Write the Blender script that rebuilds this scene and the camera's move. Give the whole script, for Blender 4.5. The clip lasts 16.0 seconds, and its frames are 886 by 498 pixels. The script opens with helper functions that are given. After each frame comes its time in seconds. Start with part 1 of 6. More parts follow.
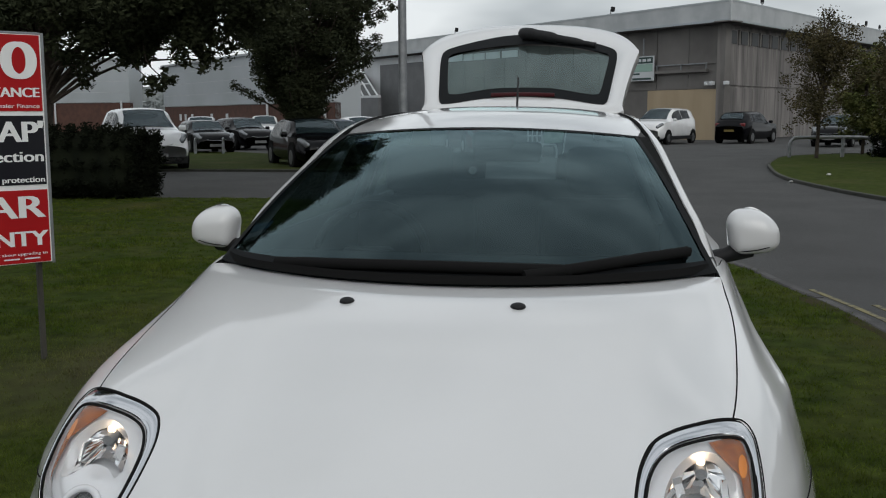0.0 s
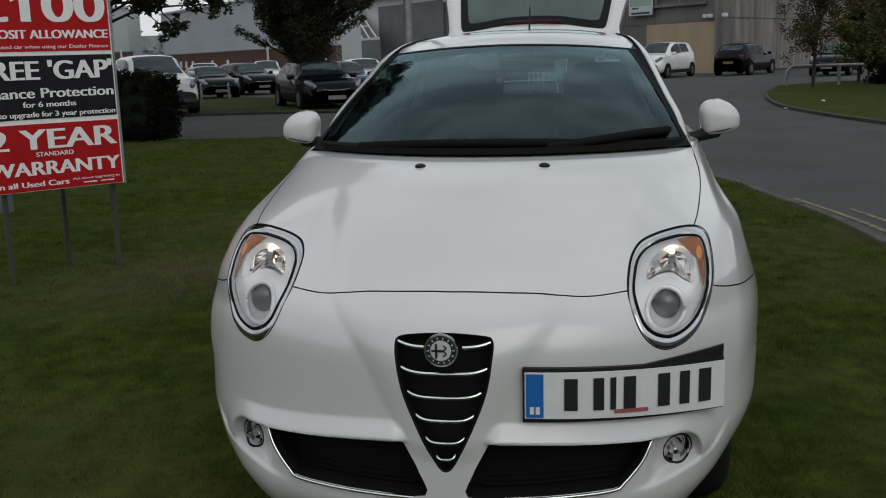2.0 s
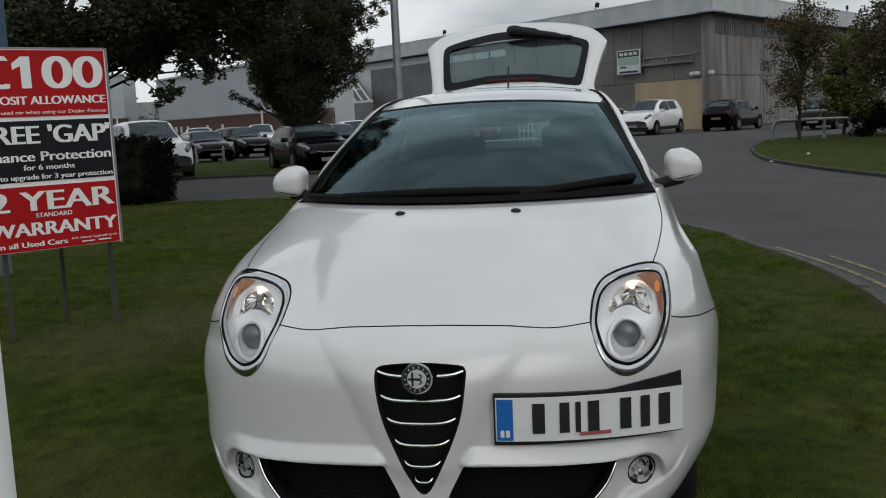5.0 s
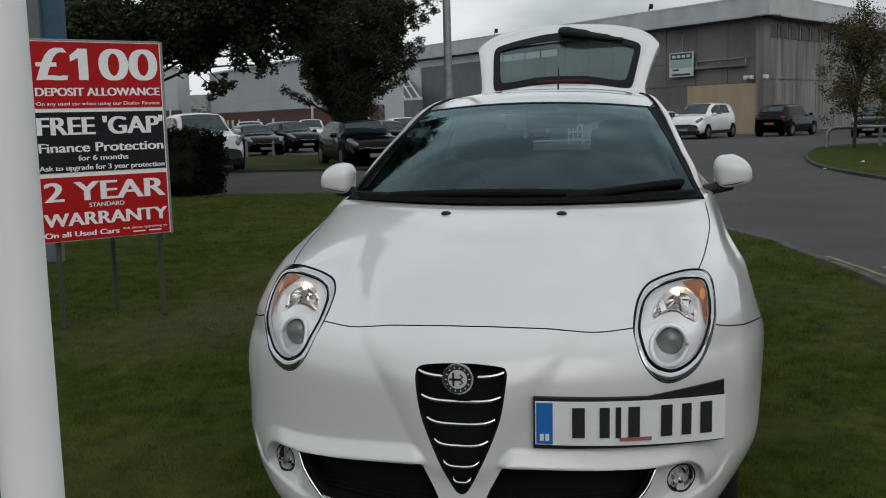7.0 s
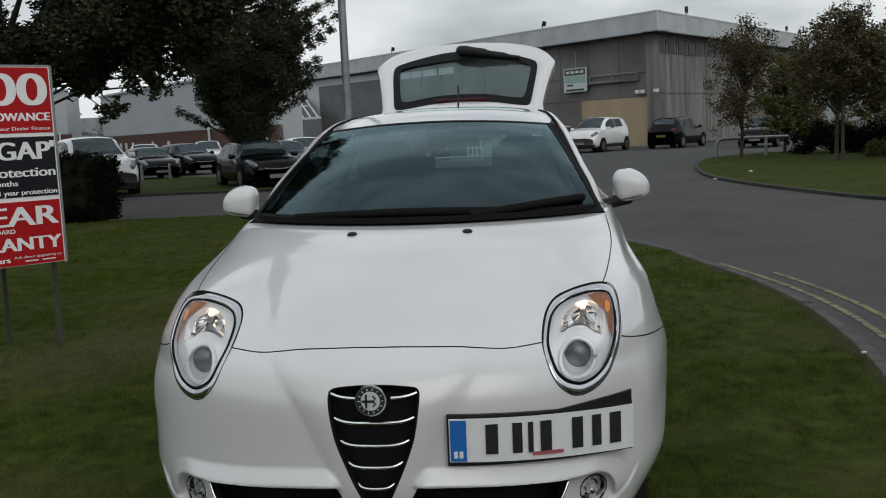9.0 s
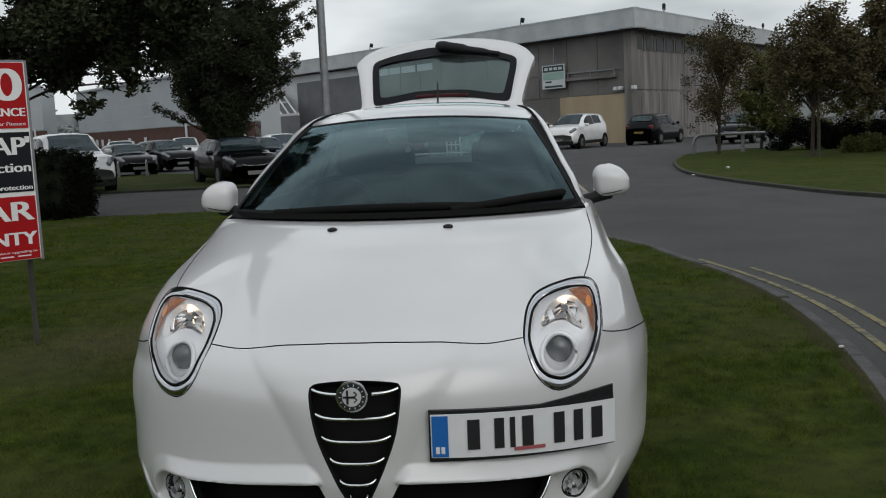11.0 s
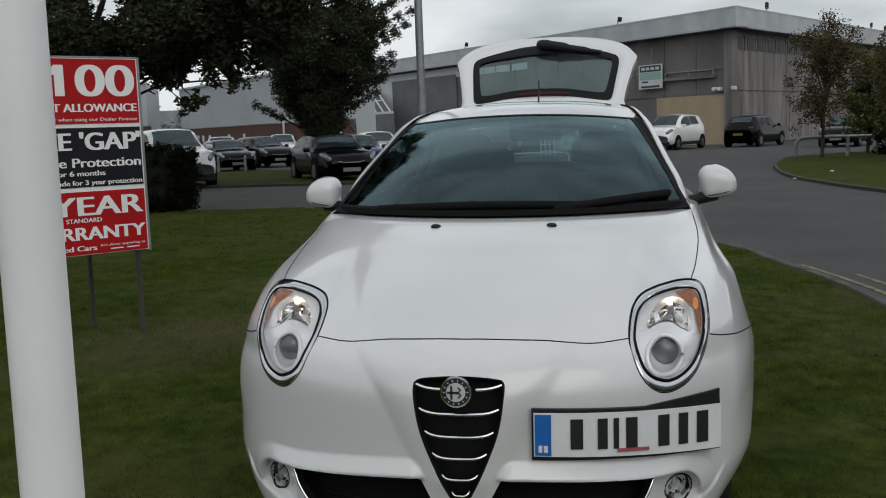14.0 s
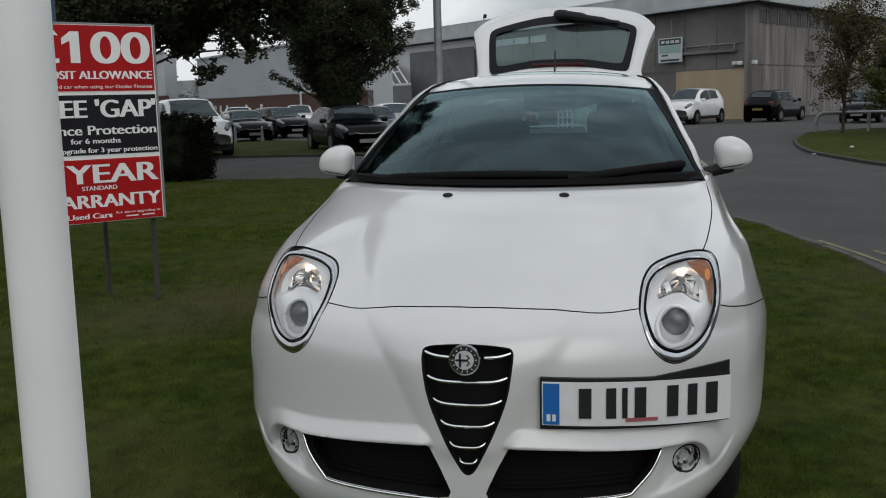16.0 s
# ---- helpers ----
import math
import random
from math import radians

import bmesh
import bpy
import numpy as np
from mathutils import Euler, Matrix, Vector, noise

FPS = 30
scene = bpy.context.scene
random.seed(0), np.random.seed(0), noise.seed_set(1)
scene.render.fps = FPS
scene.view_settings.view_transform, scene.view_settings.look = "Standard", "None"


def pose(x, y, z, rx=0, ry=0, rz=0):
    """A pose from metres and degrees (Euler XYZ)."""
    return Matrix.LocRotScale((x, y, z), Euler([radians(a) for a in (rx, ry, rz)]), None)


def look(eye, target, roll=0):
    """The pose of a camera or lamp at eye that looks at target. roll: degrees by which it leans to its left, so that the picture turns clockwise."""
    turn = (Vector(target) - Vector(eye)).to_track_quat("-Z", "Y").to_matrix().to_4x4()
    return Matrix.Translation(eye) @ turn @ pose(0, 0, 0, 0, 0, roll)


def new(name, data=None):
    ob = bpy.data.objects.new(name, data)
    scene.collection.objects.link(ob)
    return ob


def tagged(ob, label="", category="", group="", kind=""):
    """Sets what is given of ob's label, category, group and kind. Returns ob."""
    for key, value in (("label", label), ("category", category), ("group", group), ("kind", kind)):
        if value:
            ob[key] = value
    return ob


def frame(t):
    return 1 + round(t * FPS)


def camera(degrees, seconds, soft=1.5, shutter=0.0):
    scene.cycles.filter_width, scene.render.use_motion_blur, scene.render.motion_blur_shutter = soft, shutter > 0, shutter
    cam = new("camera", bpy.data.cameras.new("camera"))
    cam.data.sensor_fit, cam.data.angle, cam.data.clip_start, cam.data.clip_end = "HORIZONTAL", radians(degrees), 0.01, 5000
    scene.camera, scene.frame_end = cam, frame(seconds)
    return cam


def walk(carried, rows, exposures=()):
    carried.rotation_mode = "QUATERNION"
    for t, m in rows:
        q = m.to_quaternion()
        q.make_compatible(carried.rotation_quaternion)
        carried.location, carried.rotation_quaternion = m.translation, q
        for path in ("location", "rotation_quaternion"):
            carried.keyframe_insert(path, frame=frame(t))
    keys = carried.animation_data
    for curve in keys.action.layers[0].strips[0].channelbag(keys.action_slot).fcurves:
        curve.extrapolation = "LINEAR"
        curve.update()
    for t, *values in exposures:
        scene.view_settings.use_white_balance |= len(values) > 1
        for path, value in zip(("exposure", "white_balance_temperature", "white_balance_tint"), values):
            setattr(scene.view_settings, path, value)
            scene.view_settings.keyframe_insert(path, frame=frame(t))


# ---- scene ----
cam = camera(48.0, 16.0, soft=1.1)
PATH = [
    (0, (0.357, -1.259, 1.411), (0.052, 0.700, 1.145), -0.2),
    (0.5, (0.427, -1.525, 1.390), (0.064, 0.432, 1.185), 0.6),
    (1, (0.456, -1.763, 1.364), (0.027, 0.171, 1.093), -0.95),
    (1.5, (0.409, -1.974, 1.348), (0.071, -0.032, 1.009), -0.25),
    (2, (0.353, -2.137, 1.333), (0.044, -0.197, 0.954), -1.8),
    (2.5, (0.296, -2.245, 1.345), (-0.078, -0.308, 1.018), -3.0),
    (3, (0.275, -2.290, 1.321), (-0.031, -0.334, 1.033), -2.7),
    (3.5, (0.299, -2.286, 1.309), (0.088, -0.32, 1.011), -2.7),
    (4, (0.402, -2.305, 1.309), (0.155, -0.344, 1.009), -4.4),
    (4.2, (0.415, -2.312, 1.308), (0.146, -0.352, 1.016), -3.7),
    (6.3, (0.445, -2.339, 1.317), (0.117, -0.383, 1.065), -2.1),
    (6.5, (0.445, -2.338, 1.317), (0.1, -0.385, 1.059), -1.8),
    (7, (0.439, -2.337, 1.318), (0.05, -0.392, 1.057), -1.5),
    (7.5, (0.432, -2.337, 1.321), (0.017, -0.398, 1.063), -0.4),
    (8, (0.433, -2.334, 1.323), (0.075, -0.382, 1.076), -1.0),
    (8.5, (0.429, -2.337, 1.329), (0.17, -0.368, 1.089), -1.8),
    (9, (0.427, -2.342, 1.326), (0.231, -0.365, 1.093), -2.6),
    (9.5, (0.429, -2.337, 1.325), (0.236, -0.36, 1.095), -2.6),
    (9.7, (0.430, -2.334, 1.322), (0.224, -0.359, 1.093), -2.6),
    (11.8, (0.408, -2.333, 1.320), (0.279, -0.353, 1.072), -2.6),
    (12, (0.405, -2.335, 1.316), (0.261, -0.356, 1.067), -2.3),
    (12.5, (0.402, -2.334, 1.319), (0.213, -0.361, 1.055), -3.1),
    (13, (0.391, -2.338, 1.315), (0.138, -0.371, 1.055), -3.4),
    (13.5, (0.384, -2.339, 1.318), (0.079, -0.376, 1.081), -2.4),
    (14, (0.381, -2.343, 1.318), (0.047, -0.385, 1.082), -2.0),
    (14.5, (0.383, -2.346, 1.321), (0.027, -0.391, 1.094), -2.7),
    (15, (0.385, -2.35, 1.311), (0.031, -0.395, 1.079), -2.5),
    (15.5, (0.39, -2.342, 1.301), (0.036, -0.393, 1.026), -2.3),
    (16, (0.394, -2.335, 1.304), (0.028, -0.391, 1.015), -1.5),
]
walk(cam, [(t, look(eye, target, roll)) for t, eye, target, roll in PATH],
     exposures=[(0.0, -.02), (0.5, -.05), (1.0, -.10), (1.5, -.25), (2.0, -.23), (2.5, -.13), (3.0, -.10), (3.5, -.08), (4.0, -.11), (6.5, -.06), (16.0, -.05)])

# ---- light ----
world = bpy.data.worlds.new("overcast_sky")
scene.world = world
world.use_nodes = True
wn, wl = world.node_tree.nodes, world.node_tree.links
wn.clear()
sky = wn.new("ShaderNodeTexSky")
sky.sky_type, sky.sun_disc = "NISHITA", False
sky.sun_elevation, sky.sun_rotation = radians(38), radians(154)
sky.air_density, sky.dust_density = 1.5, 4.0
sky_gain = wn.new("ShaderNodeMixRGB")
sky_gain.blend_type, sky_gain.inputs[0].default_value = "MULTIPLY", 1.0
sky_gain.inputs[2].default_value = (0.10, 0.10, 0.10, 1)
co = wn.new("ShaderNodeTexCoord")
mp = wn.new("ShaderNodeMapping")
mp.inputs["Scale"].default_value = (1.0, 1.0, 3.2)
nz = wn.new("ShaderNodeTexNoise")
nz.inputs["Scale"].default_value, nz.inputs["Detail"].default_value, nz.inputs["Roughness"].default_value = 2.6, 4.0, 0.48
ramp = wn.new("ShaderNodeValToRGB")
ramp.color_ramp.elements[0].position, ramp.color_ramp.elements[0].color = 0.36, (0.60, 0.66, 0.71, 1)
ramp.color_ramp.elements[1].position, ramp.color_ramp.elements[1].color = 0.54, (1.16, 1.22, 1.26, 1)
blend = wn.new("ShaderNodeMixRGB")
blend.inputs[0].default_value = 0.86
bg = wn.new("ShaderNodeBackground")
bg.inputs[1].default_value = 0.78
out = wn.new("ShaderNodeOutputWorld")
wl.new(co.outputs["Generated"], mp.inputs[0])
wl.new(mp.outputs[0], nz.inputs["Vector"])
wl.new(nz.outputs["Fac"], ramp.inputs[0])
wl.new(sky.outputs[0], sky_gain.inputs[1])
wl.new(sky_gain.outputs[0], blend.inputs[1])
wl.new(ramp.outputs[0], blend.inputs[2])
wl.new(blend.outputs[0], bg.inputs[0])
wl.new(bg.outputs[0], out.inputs[0])
sun_data = bpy.data.lights.new("sun", "SUN")
sun_data.energy, sun_data.angle, sun_data.color = 0.52, radians(45), (1.0, 0.99, 0.97)
sun = new("sun", sun_data)
sun.matrix_world = pose(0, 0, 30, 52, 0, 26)

# ---- materials ----


def material(name, colour, rough=0.6, metal=0.0, second=None, scale=6.0, detail=6.0, low=0.35, high=0.65, bump=0.0, bump_scale=60.0,
             coat=0.0, spec=0.5, island=0.0, stretch=(1, 1, 1), emit=None, rough_var=0.0):
    m = bpy.data.materials.new(name)
    m.use_nodes = True
    n, l = m.node_tree.nodes, m.node_tree.links
    b = n["Principled BSDF"]
    b.inputs["Base Color"].default_value = (*colour, 1)
    b.inputs["Roughness"].default_value, b.inputs["Metallic"].default_value = rough, metal
    b.inputs["Specular IOR Level"].default_value = spec
    if coat:
        b.inputs["Coat Weight"].default_value, b.inputs["Coat Roughness"].default_value = coat, 0.04
    if emit:
        b.inputs["Emission Color"].default_value, b.inputs["Emission Strength"].default_value = (*emit[:3], 1), emit[3]
    tc = n.new("ShaderNodeTexCoord")
    mpg = n.new("ShaderNodeMapping")
    mpg.inputs["Scale"].default_value = stretch
    l.new(tc.outputs["Object"], mpg.inputs[0])
    if second:
        t = n.new("ShaderNodeTexNoise")
        t.inputs["Scale"].default_value, t.inputs["Detail"].default_value = scale, detail
        l.new(mpg.outputs[0], t.inputs["Vector"])
        r = n.new("ShaderNodeValToRGB")
        r.color_ramp.elements[0].position, r.color_ramp.elements[0].color = low, (*colour, 1)
        r.color_ramp.elements[1].position, r.color_ramp.elements[1].color = high, (*second, 1)
        l.new(t.outputs["Fac"], r.inputs[0])
        last = r.outputs[0]
        if island:
            g = n.new("ShaderNodeNewGeometry")
            h = n.new("ShaderNodeHueSaturation")
            mr = n.new("ShaderNodeMapRange")
            mr.inputs["To Min"].default_value, mr.inputs["To Max"].default_value = 1 - island, 1 + island
            l.new(g.outputs["Random Per Island"], mr.inputs[0])
            l.new(mr.outputs[0], h.inputs["Value"])
            l.new(last, h.inputs["Color"])
            last = h.outputs[0]
        l.new(last, b.inputs["Base Color"])
        if rough_var:
            mr = n.new("ShaderNodeMapRange")
            mr.inputs["To Min"].default_value, mr.inputs["To Max"].default_value = rough - rough_var, rough + rough_var
            l.new(t.outputs["Fac"], mr.inputs[0])
            l.new(mr.outputs[0], b.inputs["Roughness"])
    if bump:
        t2 = n.new("ShaderNodeTexNoise")
        t2.inputs["Scale"].default_value, t2.inputs["Detail"].default_value = bump_scale, 5.0
        l.new(mpg.outputs[0], t2.inputs["Vector"])
        bp = n.new("ShaderNodeBump")
        bp.inputs["Strength"].default_value, bp.inputs["Distance"].default_value = bump, 0.02
        l.new(t2.outputs["Fac"], bp.inputs["Height"])
        l.new(bp.outputs[0], b.inputs["Normal"])
    return m


def glass(name, colour=(1, 1, 1), rough=0.0, ior=1.45, clear=0.85, sheen=(1, 1, 1)):
    m = bpy.data.materials.new(name)
    m.use_nodes = True
    n, l = m.node_tree.nodes, m.node_tree.links
    n.clear()
    tr, gl, mx, fr, o = (n.new("ShaderNode" + k) for k in ("BsdfTransparent", "BsdfGlossy", "MixShader", "Fresnel", "OutputMaterial"))
    tr.inputs[0].default_value = (*[c * clear for c in colour], 1)
    gl.inputs["Color"].default_value = (*sheen, 1)
    gl.inputs["Roughness"].default_value = rough
    fr.inputs[0].default_value = ior
    l.new(fr.outputs[0], mx.inputs[0])
    l.new(tr.outputs[0], mx.inputs[1])
    l.new(gl.outputs[0], mx.inputs[2])
    l.new(mx.outputs[0], o.inputs[0])
    return m


def turf(name, rough, bump, gain=1.0):
    """Mown grass: green and olive mottling, with worn brownish patches."""
    m = material(name, tuple(c * gain for c in (0.030, 0.048, 0.007)), rough, second=tuple(c * gain for c in (0.053, 0.066, 0.013)), scale=2.3, low=.34, high=.70, bump=bump, bump_scale=90, spec=0.06)
    n, l = m.node_tree.nodes, m.node_tree.links
    b = n["Principled BSDF"]
    old = b.inputs["Base Color"].links[0].from_socket
    geo = n.new("ShaderNodeNewGeometry")
    tuft, tr, tm = n.new("ShaderNodeTexNoise"), n.new("ShaderNodeValToRGB"), n.new("ShaderNodeMixRGB")
    tuft.inputs["Scale"].default_value, tuft.inputs["Detail"].default_value, tuft.inputs["Roughness"].default_value = 7.0, 9.0, .68
    tr.color_ramp.elements[0].position, tr.color_ramp.elements[0].color = .36, (.50, .52, .45, 1)
    tr.color_ramp.elements[1].position, tr.color_ramp.elements[1].color = .66, (1.25, 1.22, 1.2, 1)
    tm.blend_type, tm.inputs[0].default_value = "MULTIPLY", 1.0
    l.new(geo.outputs["Position"], tuft.inputs["Vector"])
    l.new(tuft.outputs["Fac"], tr.inputs[0])
    l.new(old, tm.inputs[1])
    l.new(tr.outputs[0], tm.inputs[2])
    old = tm.outputs[0]
    worn, r, mix = n.new("ShaderNodeTexNoise"), n.new("ShaderNodeValToRGB"), n.new("ShaderNodeMixRGB")
    worn.inputs["Scale"].default_value, worn.inputs["Detail"].default_value = 0.62, 5.0
    r.color_ramp.elements[0].position, r.color_ramp.elements[1].position = .52, .72
    r.color_ramp.elements[1].color = (.6, .6, .6, 1)
    mix.inputs[2].default_value = (0.068 * gain, 0.062 * gain, 0.023 * gain, 1)
    l.new(geo.outputs["Position"], worn.inputs["Vector"])
    l.new(worn.outputs["Fac"], r.inputs[0])
    l.new(r.outputs[0], mix.inputs[0])
    l.new(old, mix.inputs[1])
    # trodden ground round the offer board's posts
    mp, ball, mul, mix2 = n.new("ShaderNodeMapping"), n.new("ShaderNodeTexGradient"), n.new("ShaderNodeMath"), n.new("ShaderNodeMixRGB")
    ball.gradient_type, mul.operation = "SPHERICAL", "MULTIPLY"
    mp.inputs["Location"].default_value, mp.inputs["Scale"].default_value = (2.45 * .85, -3.75 * .8, 0), (.85, .80, .85)
    mix2.inputs[2].default_value = (0.085 * gain, 0.072 * gain, 0.045 * gain, 1)
    l.new(geo.outputs["Position"], mp.inputs[0])
    l.new(mp.outputs[0], ball.inputs[0])
    l.new(ball.outputs["Fac"], mul.inputs[0])
    l.new(worn.outputs["Fac"], mul.inputs[1])
    l.new(mul.outputs[0], mix2.inputs[0])
    l.new(mix.outputs[0], mix2.inputs[1])
    l.new(mix2.outputs[0], b.inputs["Base Color"])
    return m


M_GRASS = turf("grass", 0.95, 0.2, .92)
M_DIRT = material("bare_soil", (0.046, 0.039, 0.022), 0.95, second=(0.034, 0.038, 0.013), scale=5, bump=.4, bump_scale=50, spec=.05)
M_GRASS_FAR = turf("lush_grass", 0.95, 0.4, 1.08)
M_ROAD = material("asphalt", (0.036, 0.0356, 0.0348), 0.9, second=(0.053, 0.0525, 0.0515), scale=0.6, detail=10, bump=0.35, bump_scale=180)
M_KERB = material("kerb_concrete", (0.088, 0.083, 0.084), 0.9, second=(0.042, 0.040, 0.039), scale=5, bump=0.3, bump_scale=60)
M_KERB_DARK = material("mossy_kerb", (0.052, 0.052, 0.046), 0.95, second=(0.032, 0.034, 0.024), scale=4, bump=0.3, bump_scale=50)
M_YELLOW = material("yellow_road_paint", (0.200, 0.172, 0.076), 0.8, second=(0.058, 0.056, 0.050), scale=13, low=0.44, high=0.64)
M_PAINT = material("white_car_paint", (0.63, 0.63, 0.63), 0.28, coat=1.0, second=(0.615, 0.615, 0.612), scale=3)
M_PAINT.node_tree.nodes["Principled BSDF"].inputs["Coat Roughness"].default_value = .045
M_BLACK = material("black_plastic", (0.012, 0.012, 0.013), 0.5, second=(0.017, 0.017, 0.018), scale=40, bump=0.1, bump_scale=400, spec=0.2)
M_GAP = material("shut_gap", (0.012, 0.012, 0.012), 0.9, spec=0.05)
M_CHROME = material("chrome", (0.82, 0.83, 0.84), 0.08, 1.0)
M_SILVER = material("silver_plastic", (0.70, 0.71, 0.73), 0.28, 0.2)
M_GLASS = glass("windscreen_glass", (0.66, 0.94, 1.0), clear=0.32, ior=1.47, sheen=(0.68, 0.94, 1.0))
M_LENS = glass("lamp_lens", clear=0.97)
M_CONC = material("weathered_concrete", (0.188, 0.178, 0.168), 0.9, second=(0.115, 0.108, 0.102), scale=0.35, detail=9, bump=0.2, bump_scale=8)
M_FASCIA = material("grey_fascia", (0.48, 0.50, 0.505), 0.6, second=(0.38, 0.40, 0.41), scale=0.8)
M_CLAD = material("white_cladding", (0.41, 0.44, 0.46), 0.6, second=(0.36, 0.39, 0.40), scale=0.3)
M_BRICK = material("red_brick", (0.105, 0.050, 0.036), 0.9, second=(0.075, 0.038, 0.029), scale=3)
M_PLY = material("plywood_board", (0.42, 0.33, 0.22), 0.8, second=(0.36, 0.28, 0.18), scale=0.8, stretch=(1, 1, 0.15))
M_BARK = material("bark", (0.07, 0.055, 0.04), 0.95, second=(0.04, 0.03, 0.024), scale=8, bump=0.8, bump_scale=20)
M_LEAF = material("dark_leaves", (0.034, 0.041, 0.023), 0.75, second=(0.050, 0.057, 0.030), scale=1.5, island=0.25, spec=0.08)
M_LEAF_B = material("green_leaves", (0.065, 0.080, 0.022), 0.7, second=(0.11, 0.11, 0.035), scale=1.5, island=0.3, spec=0.15)
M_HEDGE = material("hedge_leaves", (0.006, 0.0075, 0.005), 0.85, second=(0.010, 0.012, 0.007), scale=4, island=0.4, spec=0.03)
M_POLE = material("white_pole_paint", (0.88, 0.88, 0.88), 0.40, second=(0.83, 0.83, 0.82), scale=6, bump=0.05, bump_scale=30)
M_STEEL = material("galvanised_steel", (0.30, 0.31, 0.32), 0.5, 0.6, second=(0.22, 0.23, 0.24), scale=7)
M_WOOD = material("weathered_post", (0.062, 0.058, 0.048), 0.9, second=(0.040, 0.038, 0.031), scale=6, stretch=(4, 4, 0.5), bump=0.3, bump_scale=40)
M_RED = material("sign_red", (0.42, 0.008, 0.010), 0.5, second=(0.37, 0.007, 0.009), scale=3, spec=0.2)
M_SIGNBLACK = material("sign_black", (0.008, 0.008, 0.012), 0.5, second=(0.013, 0.013, 0.017), scale=3, spec=0.2)
M_SIGNWHITE = material("sign_white", (0.84, 0.84, 0.83), 0.5, second=(0.80, 0.80, 0.79), scale=3)

# ---- geometry helpers ----


def part(name, bm, mat, parent=None, label="", smooth=False):
    me = bpy.data.meshes.new(name)
    bm.to_mesh(me)
    bm.free()
    ob = new(name, me)
    for m in mat if isinstance(mat, (list, tuple)) else (mat,):
        me.materials.append(m)
    if smooth:
        for p in me.polygons:
            p.use_smooth = True
        me.set_sharp_from_angle(angle=radians(48))
    if parent:
        ob.parent = parent
    if label:
        ob["label"] = label
    return ob


def thing(name, label, category, m=None, group="", kind=""):
    ob = new(name)
    ob.empty_display_size = 0.1
    if m is not None:
        ob.matrix_world = m
    return tagged(ob, label, category, group, kind)


def box_into(bm, size, centre=(0, 0, 0), m=None, bevel=0.0):
    t = Matrix.Translation(centre) @ Matrix.Diagonal((*size, 1))
    got = bmesh.ops.create_cube(bm, size=1, matrix=(m @ t) if m is not None else t)["verts"]
    if bevel:
        edges = list({e for v in got for e in v.link_edges})
        bmesh.ops.bevel(bm, geom=edges, offset=bevel, segments=2, affect="EDGES", profile=0.5)


def box(size, centre=(0, 0, 0), m=None, bevel=0.0):
    bm = bmesh.new()
    box_into(bm, size, centre, m, bevel)
    return bm


def cyl_into(bm, a, b, r1, r2=None, seg=16, caps=True):
    a, b = Vector(a), Vector(b)
    d = b - a
    q = d.to_track_quat("Z", "Y").to_matrix().to_4x4()
    bmesh.ops.create_cone(bm, cap_ends=caps, segments=seg, radius1=r1, radius2=r1 if r2 is None else r2, depth=d.length,
                          matrix=Matrix.Translation((a + b) / 2) @ q)


def cyl(a, b, r1, r2=None, seg=16):
    bm = bmesh.new()
    cyl_into(bm, a, b, r1, r2, seg)
    return bm


def grid(rows, closed=False):
    """A sheet through rows of points."""
    bm = bmesh.new()
    vs = [[bm.verts.new(p) for p in r] for r in rows]
    for a, b in zip(vs, vs[1:]):
        n = len(a)
        for i in range(n if closed else n - 1):
            j = (i + 1) % n
            try:
                bm.faces.new((a[i], a[j], b[j], b[i]))
            except ValueError:
                pass
    return bm


def tube(points, r, seg=8, closed=False):
    """A round bar along points; r is one radius or one for each point."""
    pts = [Vector(p) for p in points]
    n = len(pts)
    rows = []
    up = Vector((0.13, 0.31, 0.94)).normalized()
    for i, p in enumerate(pts):
        a = pts[(i - 1) % n] if closed or i else p
        b = pts[(i + 1) % n] if closed or i < n - 1 else p
        d = (b - a).normalized()
        s = d.cross(up)
        if s.length < 1e-3:
            s = d.cross(Vector((1, 0, 0)))
        s.normalize()
        t = s.cross(d)
        rad = r[i] if isinstance(r, (list, tuple)) else r
        rows.append([p + (s * math.cos(k * 2 * math.pi / seg) + t * math.sin(k * 2 * math.pi / seg)) * rad for k in range(seg)])
    if closed:
        rows.append(rows[0])
    bm = grid(rows, closed=True)
    if not closed:
        for row in (0, -1):
            bmesh.ops.holes_fill(bm, edges=[e for e in bm.edges if e.is_boundary], sides=0)
    else:
        bmesh.ops.remove_doubles(bm, verts=bm.verts, dist=1e-6)
    bmesh.ops.recalc_face_normals(bm, faces=bm.faces)
    return bm


def curve_points(ctrl, n=8, closed=True):
    """A smooth line through control points (Catmull-Rom)."""
    c = [Vector(p) for p in ctrl]
    k = len(c)
    res = []
    for i in range(k if closed else k - 1):
        p0, p1, p2, p3 = (c[(i + j - 1) % k] if closed else c[min(max(i + j - 1, 0), k - 1)] for j in range(4))
        for s in range(n):
            t = s / n
            res.append(0.5 * ((2 * p1) + (p2 - p0) * t + (2 * p0 - 5 * p1 + 4 * p2 - p3) * t * t + (3 * p1 - p0 - 3 * p2 + p3) * t ** 3))
    if not closed:
        res.append(c[-1])
    return res


def lerp(a, b, t):
    return a + (b - a) * t


